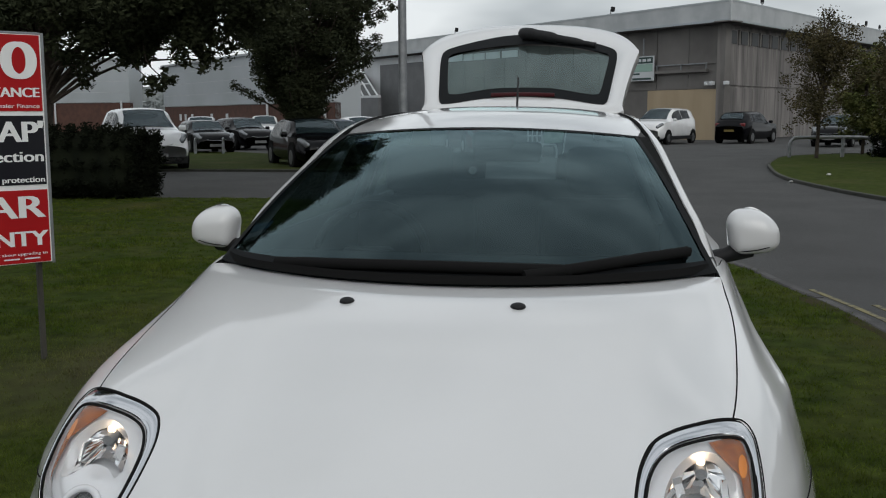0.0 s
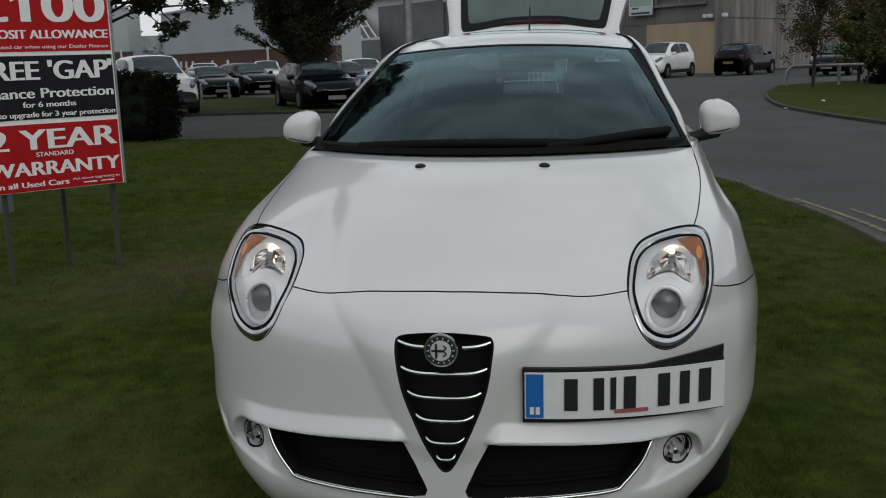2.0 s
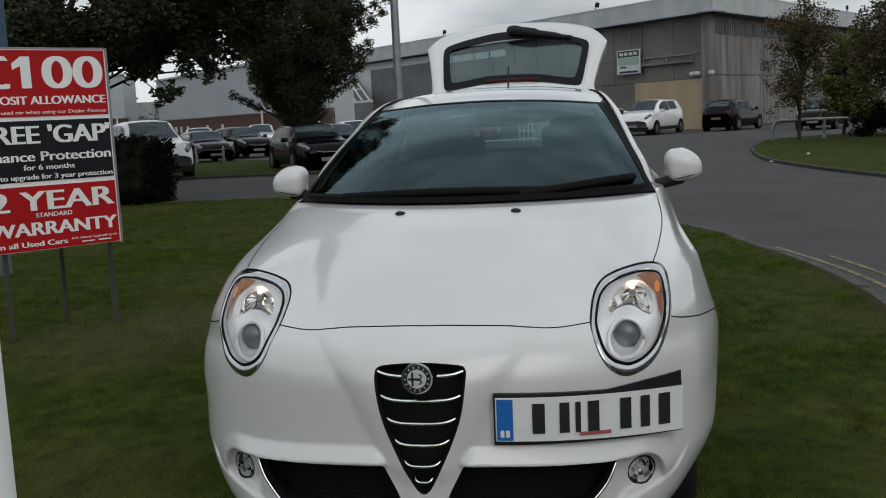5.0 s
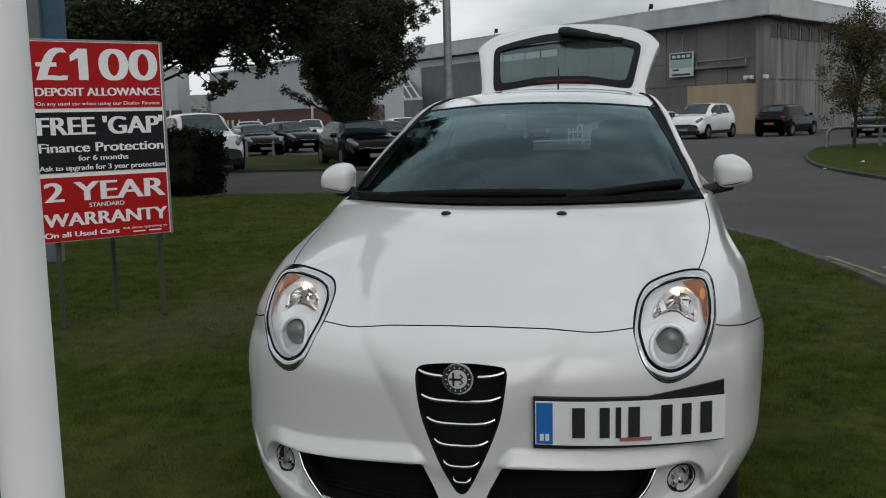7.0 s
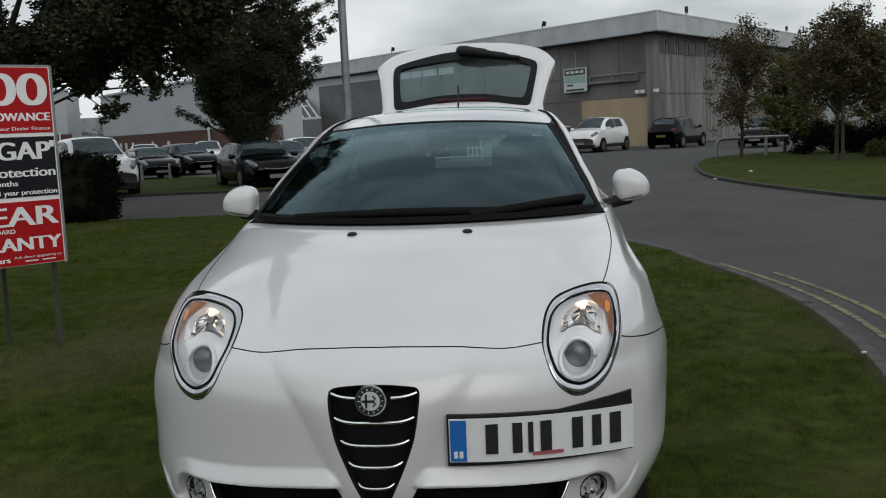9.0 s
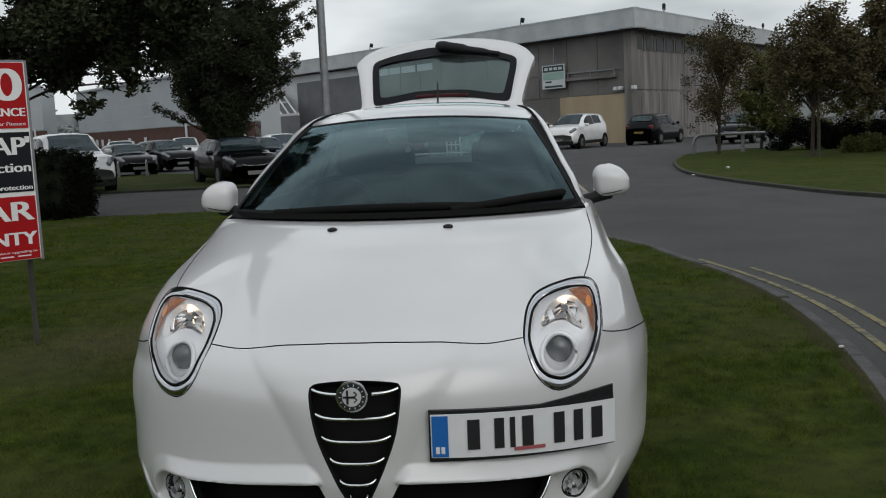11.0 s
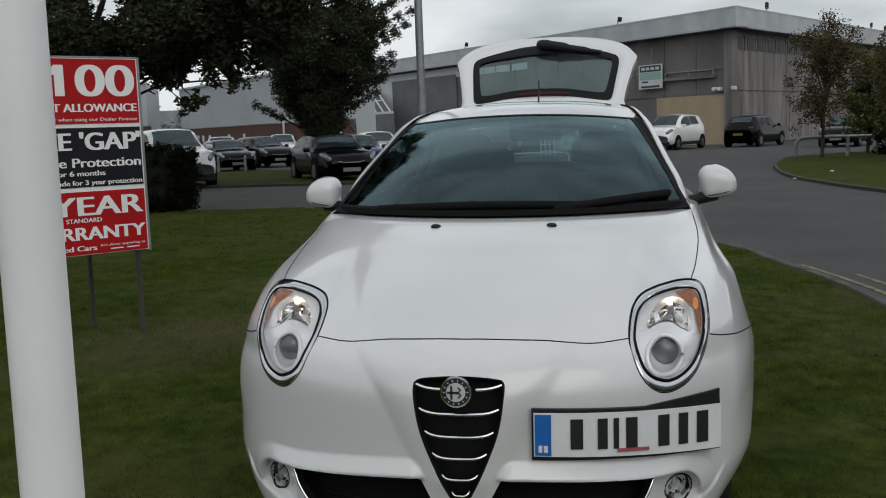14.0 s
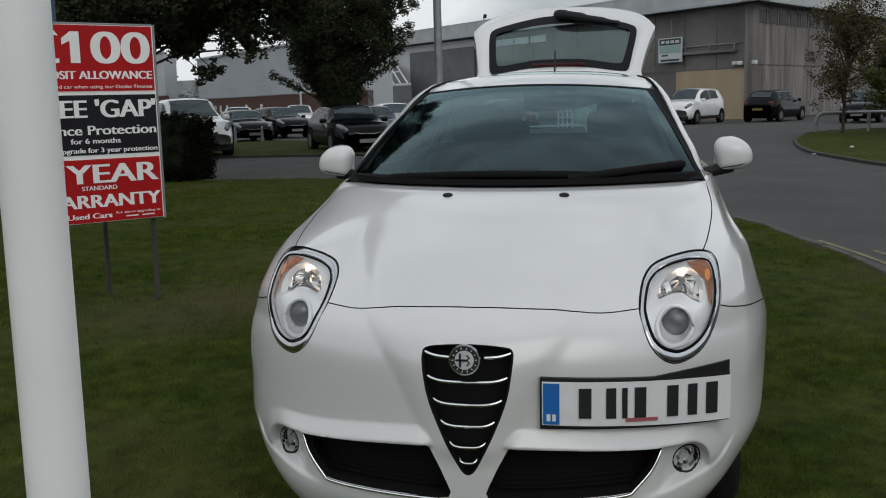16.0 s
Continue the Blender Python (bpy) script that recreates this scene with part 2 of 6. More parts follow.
def interp(table, v):
    """A smooth value from a short table of (place, value)."""
    if v <= table[0][0]:
        return table[0][1]
    if v >= table[-1][0]:
        return table[-1][1]
    for i in range(len(table) - 1):
        (x1, y1), (x2, y2) = table[i], table[i + 1]
        if v <= x2:
            x0, y0 = table[max(i - 1, 0)]
            x3, y3 = table[min(i + 2, len(table) - 1)]
            m1 = (y2 - y0) / (x2 - x0)
            m2 = (y3 - y1) / (x3 - x1)
            h = x2 - x1
            t = (v - x1) / h
            return ((2 * t ** 3 - 3 * t * t + 1) * y1 + (t ** 3 - 2 * t * t + t) * h * m1 + (3 * t * t - 2 * t ** 3) * y2 + (t ** 3 - t * t) * h * m2)


def slab(outline, z0, z1, drop_edges=False):
    """A flat prism over an outline of (x, y)."""
    bm = bmesh.new()
    top = bm.faces.new([bm.verts.new((x, y, z1)) for x, y in outline])
    ext = bmesh.ops.extrude_face_region(bm, geom=[top])
    for v in ext["geom"]:
        if isinstance(v, bmesh.types.BMVert):
            v.co.z = z0
    bmesh.ops.recalc_face_normals(bm, faces=bm.faces)
    return bm


# ---- ground ----
ROAD_Z = -0.06
bm = bmesh.new()
bmesh.ops.create_grid(bm, x_segments=8, y_segments=8, size=1500, matrix=Matrix.Translation((0, 300, ROAD_Z)))
tagged(part("road", bm, M_ROAD), "worn grey asphalt of the access road", "road", kind="structure")

ISLAND = curve_points([(x, y, 0) for x, y in [(1.55, 8.7), (1.88, 7.3), (2.13, 6.1), (2.255, 4.9), (2.22, 3.6), (2.08, 2.4), (1.78, 0.9), (1.2, -1.2), (0.2, -4.5),
                       (-4, -9), (-14, -10), (-24, -4), (-26, 8), (-20, 14.6), (-12, 15.2), (-7.4, 15.2), (-5.0, 15.2), (-2.2, 14.2), (0.2, 11.6)]], 8)
tagged(part("ground", slab([(v.x, v.y) for v in ISLAND], ROAD_Z - 0.05, 0.0), M_GRASS), "mown grass verge with worn patches", "grass", kind="structure")

# ---- the white hatchback ----
from mathutils import geometry

HALF_W = 0.84
NOSE = [(.17, .085), (.21, .04), (.27, .008), (.34, .004), (.40, .004), (.46, .006), (.50, .008), (.54, .009), (.60, .010), (.65, .013), (.69, .024),
        (.735, .056), (.769, .111), (.80, .19), (.84, .30), (.89, .44), (.94, .585), (.98, .70), (1.008, .803), (1.02, .87), (1.028, .965)]
VEE = [(.30, .03), (.484, .107), (.543, .14), (.66, .20), (.743, .27), (.808, .336), (.95, .43), (1.03, .48)]


def plan(x):
    """How far the nose sweeps back at x from the middle."""
    x = abs(x)
    return .64 * x * x + .45 * (x / HALF_W) ** 12


def smooth(t):
    t = min(max(t, 0.0), 1.0)
    return t * t * (3 - 2 * t)


def ridge(x, z):
    """The raised vee that runs from the grille up the bonnet."""
    edge = interp(VEE, z)
    run = lerp(.095, .07, smooth((z - .72) / .08))
    t = min(max((abs(x) - edge - .006 + run) / run, 0.0), 1.0)
    inside = lerp(1 - t * t, 1 - smooth(t), smooth((z - .74) / .06))
    fade = smooth((1.0 - z) / .24) * smooth((z - .40) / .06)
    return .020 * inside * fade * lerp(.80, 1.0, smooth((z - .70) / .08))


POD = (.541, .374, .066)


def over_shelf(a, z):
    """How far a place lies outside the shelf's edge: above it over the intake, round it at the fog lamp."""
    px, pz, pr = POD
    if a <= px:
        return z - (.469 - (.469 - pz - pr) * smooth((a - .10) / (px - .10)))
    return math.hypot(a - px, max(z - pz, 0.0)) - pr


def lip(a):
    """The height of the ridge under the fog lamps."""
    return interp([(.0, .285), (.35, .298), (.44, .303), (.51, .318), (.57, .335), (.61, .347), (.64, .37), (.67, .41)], a)


def ledge(x, z):
    """Relief outside the vee: a shelf above the intakes, a pocket round the fog lamp and a lip below."""
    a = abs(x)
    side = smooth((a - interp(VEE, z) + .012) / .03) * smooth((.70 - a) / .06)
    g, l = over_shelf(a, z), lip(a)
    shelf = .028 * (max(0.0, 1 - g / .036) if g >= 0 else 1 - smooth((-g - .004) / .012)) * lerp(1.0, .55, smooth((a - .50) / .08)) * smooth((z - .335) / .05)
    pocket = -.028 * smooth((-g - .004) / .014) * smooth((z - l - .004) / .020) * smooth((a - .46) / .05)
    under = .010 * smooth((l + .012 - z) / .016) * smooth((a - .40) / .10)
    return (shelf + pocket + under) * side


def wing(x, z):
    """The front wings swell forward above the lamps."""
    a = abs(x)
    swell = .20 * smooth((a - .41) / .19) * smooth((z - .70) / .18) * (1 - smooth((z - .88) / .10))
    rise = max(0.0, (a - .650) / .057) ** 1.6 if a < .707 else 1 - smooth((a - .707) / .10)
    return swell + .016 * rise * smooth((z - .50) / .10) * (1 - smooth((z - .84) / .08))


def girth(z):
    return 1.0 - .014 * smooth((z - .50) / .14) - .010 * smooth((.66 - z) / .12) - .088 * smooth((z - .58) / .32) - .016 * smooth((z - .94) / .09) - .24 * smooth((.43 - z) / .32)


def sweep(x, z):
    """plan(), for a body that is narrower at the height z."""
    return .64 * x * x + .45 * min(1.0, abs(x) / girth(z) / HALF_W) ** 12


def lean(p, z):
    return interp(NOSE, z) * (1 - .75 * smooth((p - .6) / .6) * (1 - smooth((z - .85) / .15)))


def front(x, z):
    """The y of the body's skin at x, z."""
    p = sweep(x, z)
    return p + lean(p, z) - ridge(x, z) - ledge(x, z) - wing(x, z)


# arc length along the plan outline, then straight back along the side
ARC = [(0.0, 0.0, 0.0)]
for i in range(1, 401):
    x = HALF_W * (1 - (1 - i / 400) ** 1.6)
    p = plan(x)
    ARC.append((ARC[-1][0] + math.hypot(x - ARC[-1][1], p - ARC[-1][2]), x, p))
ARC_END, P_END = ARC[-1][0], ARC[-1][2]
ARC_U, ARC_X, ARC_P = (np.array(c) for c in zip(*ARC))
RUN = [(0.0, .17)]
for i in range(1, 301):
    z = .17 + (1.028 - .17) * i / 300
    z0 = RUN[-1][1]
    RUN.append((RUN[-1][0] + math.hypot(z - z0, interp(NOSE, z) - interp(NOSE, z0)), z))
RUN_V, RUN_Z = (np.array(c) for c in zip(*RUN))
V_TOP = RUN_V[-1]


def skin(u, v):
    a, z = abs(u), float(np.interp(v, RUN_V, RUN_Z))
    x = float(np.interp(a, ARC_U, ARC_X)) * girth(z)
    back = max(0.0, a - ARC_END)
    p = sweep(x, z) + back
    taper = (1 - .10 * smooth((back - 1.6) / 1.8)) * (1 - .042 * smooth((x - .655) / .10) * smooth((z - .84) / .09))
    return Vector((math.copysign(x, u) * taper, p + lean(p, z) - ridge(x, z) - ledge(x, z) - wing(x, z) * (1 - smooth((back - .15) / .5)), z))


def to_uv(x, z):
    return Vector((math.copysign(float(np.interp(abs(x) / girth(z), ARC_X, ARC_U)), x), float(np.interp(z, RUN_Z, RUN_V))))


def inside(p, poly):
    c, n = False, len(poly)
    for i in range(n):
        a, b = poly[i], poly[i - 1]
        if (a[1] > p[1]) != (b[1] > p[1]) and p[0] < (b[0] - a[0]) * (p[1] - a[1]) / (b[1] - a[1]) + a[0]:
            c = not c
    return c


def skin_sheet(outer, holes, step=.015, far=99.0, fold=.012, dense=None):
    """A piece of the skin inside one outline and outside others, with its rims folded in."""
    verts, edges, loops = [], [], [outer, *holes]
    for lp in loops:
        k = len(verts)
        verts += [Vector(p) for p in lp]
        edges += [(k + i, k + (i + 1) % len(lp)) for i in range(len(lp))]
    rim = np.array([v[:] for v in verts])
    us, vs = [p[0] for p in outer], [p[1] for p in outer]
    u = min(us) + step / 2
    while u < max(us):
        st = step if abs(u) < far else step * 4
        v = min(vs) + step / 2
        while v < max(vs):
            if inside((u, v), outer) and not any(inside((u, v), h) for h in holes) and np.min(np.hypot(rim[:, 0] - u, rim[:, 1] - v)) > step * .55:
                verts.append(Vector((u, v)))
            v += step
        u += st
    if dense:
        u0, u1, v0, v1, d = dense
        verts = verts[:len(rim)] + [p for p in verts[len(rim):] if not (u0 < abs(p.x) < u1 and v0 < p.y < v1)]
        for u in np.arange(u0, u1, d):
            for v in np.arange(v0, v1, d):
                for s in (1, -1):
                    if inside((s * u, v), outer) and not any(inside((s * u, v), h) for h in holes) and np.min(np.hypot(rim[:, 0] - s * u, rim[:, 1] - v)) > d * .6:
                        verts.append(Vector((s * u, v)))
    co, _, faces, *_ = geometry.delaunay_2d_cdt(verts, edges, [], 0, 1e-6)
    bm = bmesh.new()
    bv = [bm.verts.new(skin(*c)) for c in co]
    for f in faces:
        c = sum((co[i] for i in f), Vector((0, 0))) / len(f)
        if inside(c, outer) and not any(inside(c, h) for h in holes):
            bm.faces.new([bv[i] for i in f])
    bmesh.ops.delete(bm, geom=[v for v in bm.verts if not v.link_faces], context="VERTS")
    bmesh.ops.recalc_face_normals(bm, faces=bm.faces)
    if sum(f.normal.y for f in bm.faces if abs(f.calc_center_median().x) < .5) > 0:
        bmesh.ops.reverse_faces(bm, faces=bm.faces)
    bm.normal_update()
    rims = [e for e in bm.edges if e.is_boundary]
    nrm = {v: v.normal.copy() for e in rims for v in e.verts}
    ext = bmesh.ops.extrude_edge_only(bm, edges=rims)
    fresh = [g for g in ext["geom"] if isinstance(g, bmesh.types.BMVert)]
    for v in fresh:
        near = [e.other_vert(v) for e in v.link_edges if e.other_vert(v) in nrm]
        if near:
            v.co -= nrm[near[0]] * fold
    for e in rims:
        e.smooth = False
    for v in fresh:
        for f in v.link_faces:
            f.material_index = 1
    for f in bm.faces:
        f.smooth = True
    return bm


def mirror(pts):
    return [(-x, z) for x, z in reversed(pts)]


LAMP = [(.418, .778), (.423, .807), (.433, .829), (.454, .850), (.485, .865), (.517, .8765), (.552, .885), (.584, .8865), (.610, .880), (.625, .863), (.6295, .835),
        (.630, .797), (.626, .765), (.617, .730), (.602, .698), (.582, .672), (.554, .651), (.516, .6405), (.487, .647), (.461, .668), (.441, .697), (.427, .731), (.4195, .757)]
LAMP_IN = [(.431, .778), (.437, .805), (.446, .823), (.464, .840), (.491, .854), (.520, .8645), (.552, .8725), (.582, .8735), (.604, .867), (.613, .852), (.616, .829),
           (.615, .795), (.610, .765), (.599, .732), (.585, .708), (.566, .690), (.541, .677), (.515, .672), (.492, .678), (.470, .690), (.453, .709), (.441, .736), (.433, .760)]
LAMP_LINE = [(p.x, p.z) for p in curve_points([(x, 0, z) for x, z in LAMP], 5)]
SHUT = [(.0, .785), (.06, .785), (.15, .7825), (.21, .780), (.26, .775), (.295, .7697), (.315, .768), (.345, .7675), (.385, .769), (.417, .7705)]
LOWER = [(.4195, .757), (.427, .731), (.441, .697), (.461, .668), (.487, .647), (.516, .6405), (.554, .651), (.582, .672), (.602, .698), (.617, .730), (.626, .765),
         (.630, .797), (.6295, .835), (.625, .863), (.610, .880), (.600, .8848)]
SIDE = [(.594, .8872), (.614, .906), (.634, .928), (.648, .946), (.6555, .964), (.6565, .980), (.654, 1.0), (.652, 1.0278)]
UPPER = [(.416, .79), (.4215, .808), (.4315, .8305), (.453, .852), (.4845, .8672), (.5165, .8787), (.552, .8872), (.578, .889), (.586, .8888)]


def fine(pts, n=4):
    return [(p.x, p.z) for p in curve_points([(x, 0, z) for x, z in pts], n, closed=False)]


half = fine(SHUT)[1:] + fine(LOWER) + fine(SIDE)
UNION = [(0.0, .785)] + half + mirror(half)
half = [(x, z + .0022) for x, z in fine(SHUT)[1:]] + fine(UPPER) + [(x - .004, z) for x, z in fine(SIDE[:-1] + [(.656, 1.0195)])]
BONNET = [(0.0, .7872)] + half + mirror(half)
GRILLE = [(-.1125, .701), (-.090, .711), (0, .717), (.090, .711), (.1125, .701), (.1135, .670), (.100, .586), (.071, .506), (.037, .433), (.012, .391), (-.012, .391),
          (-.037, .433), (-.071, .506), (-.100, .586), (-.1135, .670)]
GRILLE_LINE = fine(GRILLE + [GRILLE[0]], 4)[:-1]
INTAKE = [(.104, .462), (.20, .459), (.30, .451), (.40, .443), (.45, .438), (.477, .433), (.457, .385), (.412, .335), (.386, .322), (.28, .322), (.16, .324), (.050, .326), (.062, .380), (.084, .425)]
FOG = (.541, .378, .036)
circle = [(FOG[0] + FOG[2] * math.cos(a * math.pi / 10), FOG[1] + FOG[2] * math.sin(a * math.pi / 10)) for a in range(20)]


def uv_line(pts):
    return [to_uv(x, z)[:] for x, z in pts]


def arch(y0, r=.335, zc=.30):
    """A wheel arch's opening, in the skin's own measure."""
    res = []
    for k in range(25):
        a = math.pi * 1.1 * k / 24 - .05 * math.pi
        z = max(.171, zc + r * math.sin(a))
        y = y0 - r * math.cos(a)
        lo, hi = .3, 5.0
        v = float(np.interp(z, RUN_Z, RUN_V))
        for _ in range(40):
            mid = (lo + hi) / 2
            lo, hi = (mid, hi) if skin(mid, v).y < y else (lo, mid)
        res.append((lo, v))
    return res


U_END = ARC_END + 2.95
rim_v = float(np.interp(.171, RUN_Z, RUN_V))
outer = [(-U_END, rim_v)] + [(u, rim_v) for u in np.linspace(-U_END, U_END, 120)[1:-1]] + [(U_END, rim_v), (U_END, V_TOP)] + \
        [(u, V_TOP) for u in np.linspace(U_END, -U_END, 120)[1:-1]] + [(-U_END, V_TOP)]
holes = [uv_line(UNION), uv_line(GRILLE_LINE)]
for s in (1, -1):
    holes += [uv_line([(s * x, z) for x, z in fine(INTAKE + [INTAKE[0]], 3)[:-1]]), uv_line([(s * x, z) for x, z in circle])]
    for y0 in (.87, 3.38):
        holes.append([(s * u, v) for u, v in arch(y0)])

car = thing("hatchback_car", "glossy white three-door hatchback parked on grass with its tailgate open", "car", pose(-.001, 0, 0, 0, .45, 0))
part("body", skin_sheet(outer, holes, .014, far=1.3, fold=.02, dense=(.05, float(to_uv(.70, .4)[0]), float(to_uv(0, .285)[1]), float(to_uv(0, .515)[1]), .0055)), (M_PAINT, M_GAP), car)
part("bonnet", skin_sheet(uv_line(BONNET), []), (M_PAINT, M_GAP), car)


def backing(outline, depth, rows=8):
    """A sheet behind an opening, following the skin at some depth."""
    bm = bmesh.new()
    cx, cz = sum(p[0] for p in outline) / len(outline), sum(p[1] for p in outline) / len(outline)
    rings = []
    for k in range(rows + 1):
        t = 1 - k / rows
        rings.append([(lerp(cx, x, t), lerp(cz, z, t)) for x, z in outline])
    vs = [[bm.verts.new((x, front(x, z) + depth, z)) for x, z in r] for r in rings[:-1]]
    c = bm.verts.new((cx, front(cx, cz) + depth, cz))
    for a, b in zip(vs, vs[1:]):
        for i in range(len(a)):
            j = (i + 1) % len(a)
            bm.faces.new((a[i], a[j], b[j], b[i]))
    for i in range(len(vs[-1])):
        bm.faces.new((vs[-1][i], vs[-1][(i + 1) % len(vs[-1])], c))
    bmesh.ops.recalc_face_normals(bm, faces=bm.faces)
    if sum(f.normal.y for f in bm.faces) > 0:
        bmesh.ops.reverse_faces(bm, faces=bm.faces)
    return bm


def well(outline, depth, wall_out=.0):
    """A recess: walls from the skin inwards and a floor."""
    bm = backing(outline, depth)
    a = [bm.verts.new((x, front(x, z) + wall_out, z)) for x, z in outline]
    b = [bm.verts.new((x, front(x, z) + depth, z)) for x, z in outline]
    for i in range(len(a)):
        j = (i + 1) % len(a)
        bm.faces.new((a[i], a[j], b[j], b[i]))
    return bm


# dark seals under the shut lines
def skin_normal(x, z):
    a = Vector((.01, front(x + .005, z) - front(x - .005, z), 0))
    b = Vector((0, front(x, z + .003) - front(x, z - .003), .006))
    return a.cross(b).normalized()


for run, thick in ((fine(SHUT), .0065), (fine(SIDE), .006), (fine(UPPER), .0035)):
    for s in (1, -1):
        line = []
        for x, z in run:
            n = skin_normal(s * x, min(z, 1.02))
            line.append(Vector((s * x, front(s * x, z), z)) - n * .010)
        part("shut_seal", tube(line, thick, 6), M_GAP, car, smooth=True)

for s in (1, -1):
    line = []
    for x, z in fine([(.630, .764), (.659, .753), (.703, .740), (.745, .722), (.782, .700), (.805, .684)], 4):
        line.append(Vector((s * x, front(s * x, z), z)))
    part("wing_seam", tube(line, .0019, 6), M_GAP, car, smooth=True)

# grille
grille = part("grille", well(GRILLE_LINE, .05), M_GAP, car, "black shield-shaped grille with chrome bars", True)
for z, w in ((.685, .106), (.626, .098), (.569, .084), (.514, .066), (.461, .044), (.416, .022)):
    pts = []
    for k in range(25):
        t = -1 + k / 12
        x = w * t
        if z == .685 and abs(x) < .040:
            continue
        pts.append((x, front(x, z) + .004 + .008 * t ** 8, z + .010 * t ** 4))
    if z == .685:
        for side in (-1, 1):
            part("bar", tube([p for p in pts if p[0] * side > 0], .0048), M_CHROME, grille, "chrome bar", True)
    else:
        part("bar", tube(pts, .0048 if z > .5 else .004), M_CHROME, grille, "chrome bar", True)
part("grille_seal", tube([(x * .98, front(x, z) + .005, z) for x, z in GRILLE_LINE], .004, 6, True), M_GAP, grille, smooth=True)

# badge
BADGE_Y = front(0, .689) - .014
badge = part("badge", cyl((0, BADGE_Y - .018, .689), (0, BADGE_Y - .013, .689), .0385, seg=40), M_CHROME, car, "round chrome badge", True)
M_BADGE_DARK = material("badge_dark", (0.02, 0.025, 0.03), 0.3)
M_BADGE_WHITE = material("badge_white", (0.6, 0.6, 0.6), 0.35)
part("badge_stem", cyl((0, BADGE_Y - .008, .688), (0, BADGE_Y + .064, .688), .020), M_GAP, badge)
part("badge_ring", cyl((0, BADGE_Y - .0195, .689), (0, BADGE_Y - .01, .689), .0345, seg=40), M_BADGE_DARK, badge)
part("badge_field", cyl((0, BADGE_Y - .021, .689), (0, BADGE_Y - .01, .689), .0235, seg=40), M_BADGE_WHITE, badge)
by = BADGE_Y - .0225
part("badge_mark", box((.030, .003, .005), (-.006, by, .689)), M_BADGE_DARK, badge)
part("badge_mark", box((.005, .003, .034), (-.010, by, .689)), M_BADGE_DARK, badge)
part("badge_mark", tube([(.006, by, .702), (.013, by, .696), (.007, by, .689), (.013, by, .682), (.006, by, .676)], .0022), M_BADGE_DARK, badge)
for k in range(14):
    a = k * 2 * math.pi / 14 + .2
    part("badge_letter_bar", box((.0021, .002, .0045), (0, 0, .029), pose(0, by + .0022, .689, 0, math.degrees(a), 0)), M_BADGE_WHITE, badge)

M_BOWL = material("lamp_bowl", (0.90, 0.91, 0.93), 0.22, 0.2, spec=0.9)
M_MIRROR = material("reflector_mirror", (0.93, 0.93, 0.92), 0.06, 1.0)
M_BAND = material("bright_band", (0.60, 0.61, 0.63), 0.12, 1.0)

# lower intakes
for s in (1, -1):
    line = [(s * x, z) for x, z in fine(INTAKE + [INTAKE[0]], 3)[:-1]]
    intake = part("lower_intake", well(line, .09), M_GAP, car, "black lower air intake with mesh")
    for zz in (.335, .348, .361):
        xs = np.linspace(.08, .40, 26)
        part("mesh_rib", tube([(s * x, front(s * x, zz) + .055, zz) for x in xs], .0018, 5), M_GAP, intake)
    trim = [(s * x, front(s * x, z) - .003, z - .002) for x, z in fine([(.4735, .424), (.454, .381), (.411, .333), (.385, .319), (.28, .319), (.16, .321), (.08, .322)], 5)]
    part("intake_trim", tube(trim, .0045), M_CHROME, car, "thin chrome strip", True)
    # fog lamp
    fx, fz, fr = s * FOG[0], FOG[1], FOG[2]
    fy = front(fx, fz)
    line = [(s * x, z) for x, z in circle]
    fog = part("fog_lamp", well(line, .045), M_GAP, car, "round clear fog lamp", True)
    part("fog_rim", tube([(x, front(x, z) + .002, z) for x, z in line], .0030, closed=True), M_BLACK, fog, smooth=True)
    rings = []
    for f, d in ((.96, .006), (.86, .018), (.70, .028), (.48, .036), (.22, .040), (.02, .041)):
        rings.append([(fx + (x - fx) * f, fy + (front(x, z) - fy) * .6 + d + .002 * (i // 3 % 2), fz + (z - fz) * f) for i, (x, z) in enumerate(line)])
    bm = grid(rings, True)
    # alternating silver, mirror and grey facets stand in for the bowl's reflections
    for i, f in enumerate(bm.faces):
        f.material_index = (0, 0, 1, 0, 2, 0, 1)[(i // 2) % 7]
    part("fog_bowl", bm, (M_SILVER, M_MIRROR, M_STEEL), fog, "fluted bowl, reflections painted as silver, mirror and grey facets")
    part("fog_bulb", cyl((fx, fy + .040, fz), (fx, fy + .016, fz), .008, .006), M_SILVER, fog, smooth=True)
    bm = backing([(fx + (x - fx) * .97, fz + (z - fz) * .97) for x, z in line], .004)
    part("fog_lens", bm, M_LENS, fog, smooth=True).visible_shadow = False

# headlamps
def scaled(line, f, c=None, dz=0.0):
    cx, cz = c or (sum(p[0] for p in line) / len(line), sum(p[1] for p in line) / len(line))
    return [(cx + (x - cx) * f, cz + (z - cz) * f + dz) for x, z in line]


M_AMBER_BRIGHT = material("amber_bulb", (0.85, 0.30, 0.04), 0.3)
M_AMBER = material("amber_lens", (0.46, 0.15, 0.04), 0.2, second=(0.24, 0.085, 0.035), scale=60)
M_BULB = material("lit_bulb", (1, 0.85, 0.6), 0.4, emit=(1.0, 0.74, 0.50, 4.5))
# the lens's internal reflections are painted in as lighter grey mottling
M_PROJ = material("projector_glass", (0.045, 0.052, 0.056), 0.03, 0.0, spec=0.9, second=(0.09, 0.10, 0.10), scale=30)
FAN = [(.464, .790), (.474, .809), (.492, .828), (.515, .843), (.537, .850), (.562, .846), (.581, .826), (.586, .798), (.578, .775), (.553, .784), (.528, .797), (.495, .793), (.472, .783)]
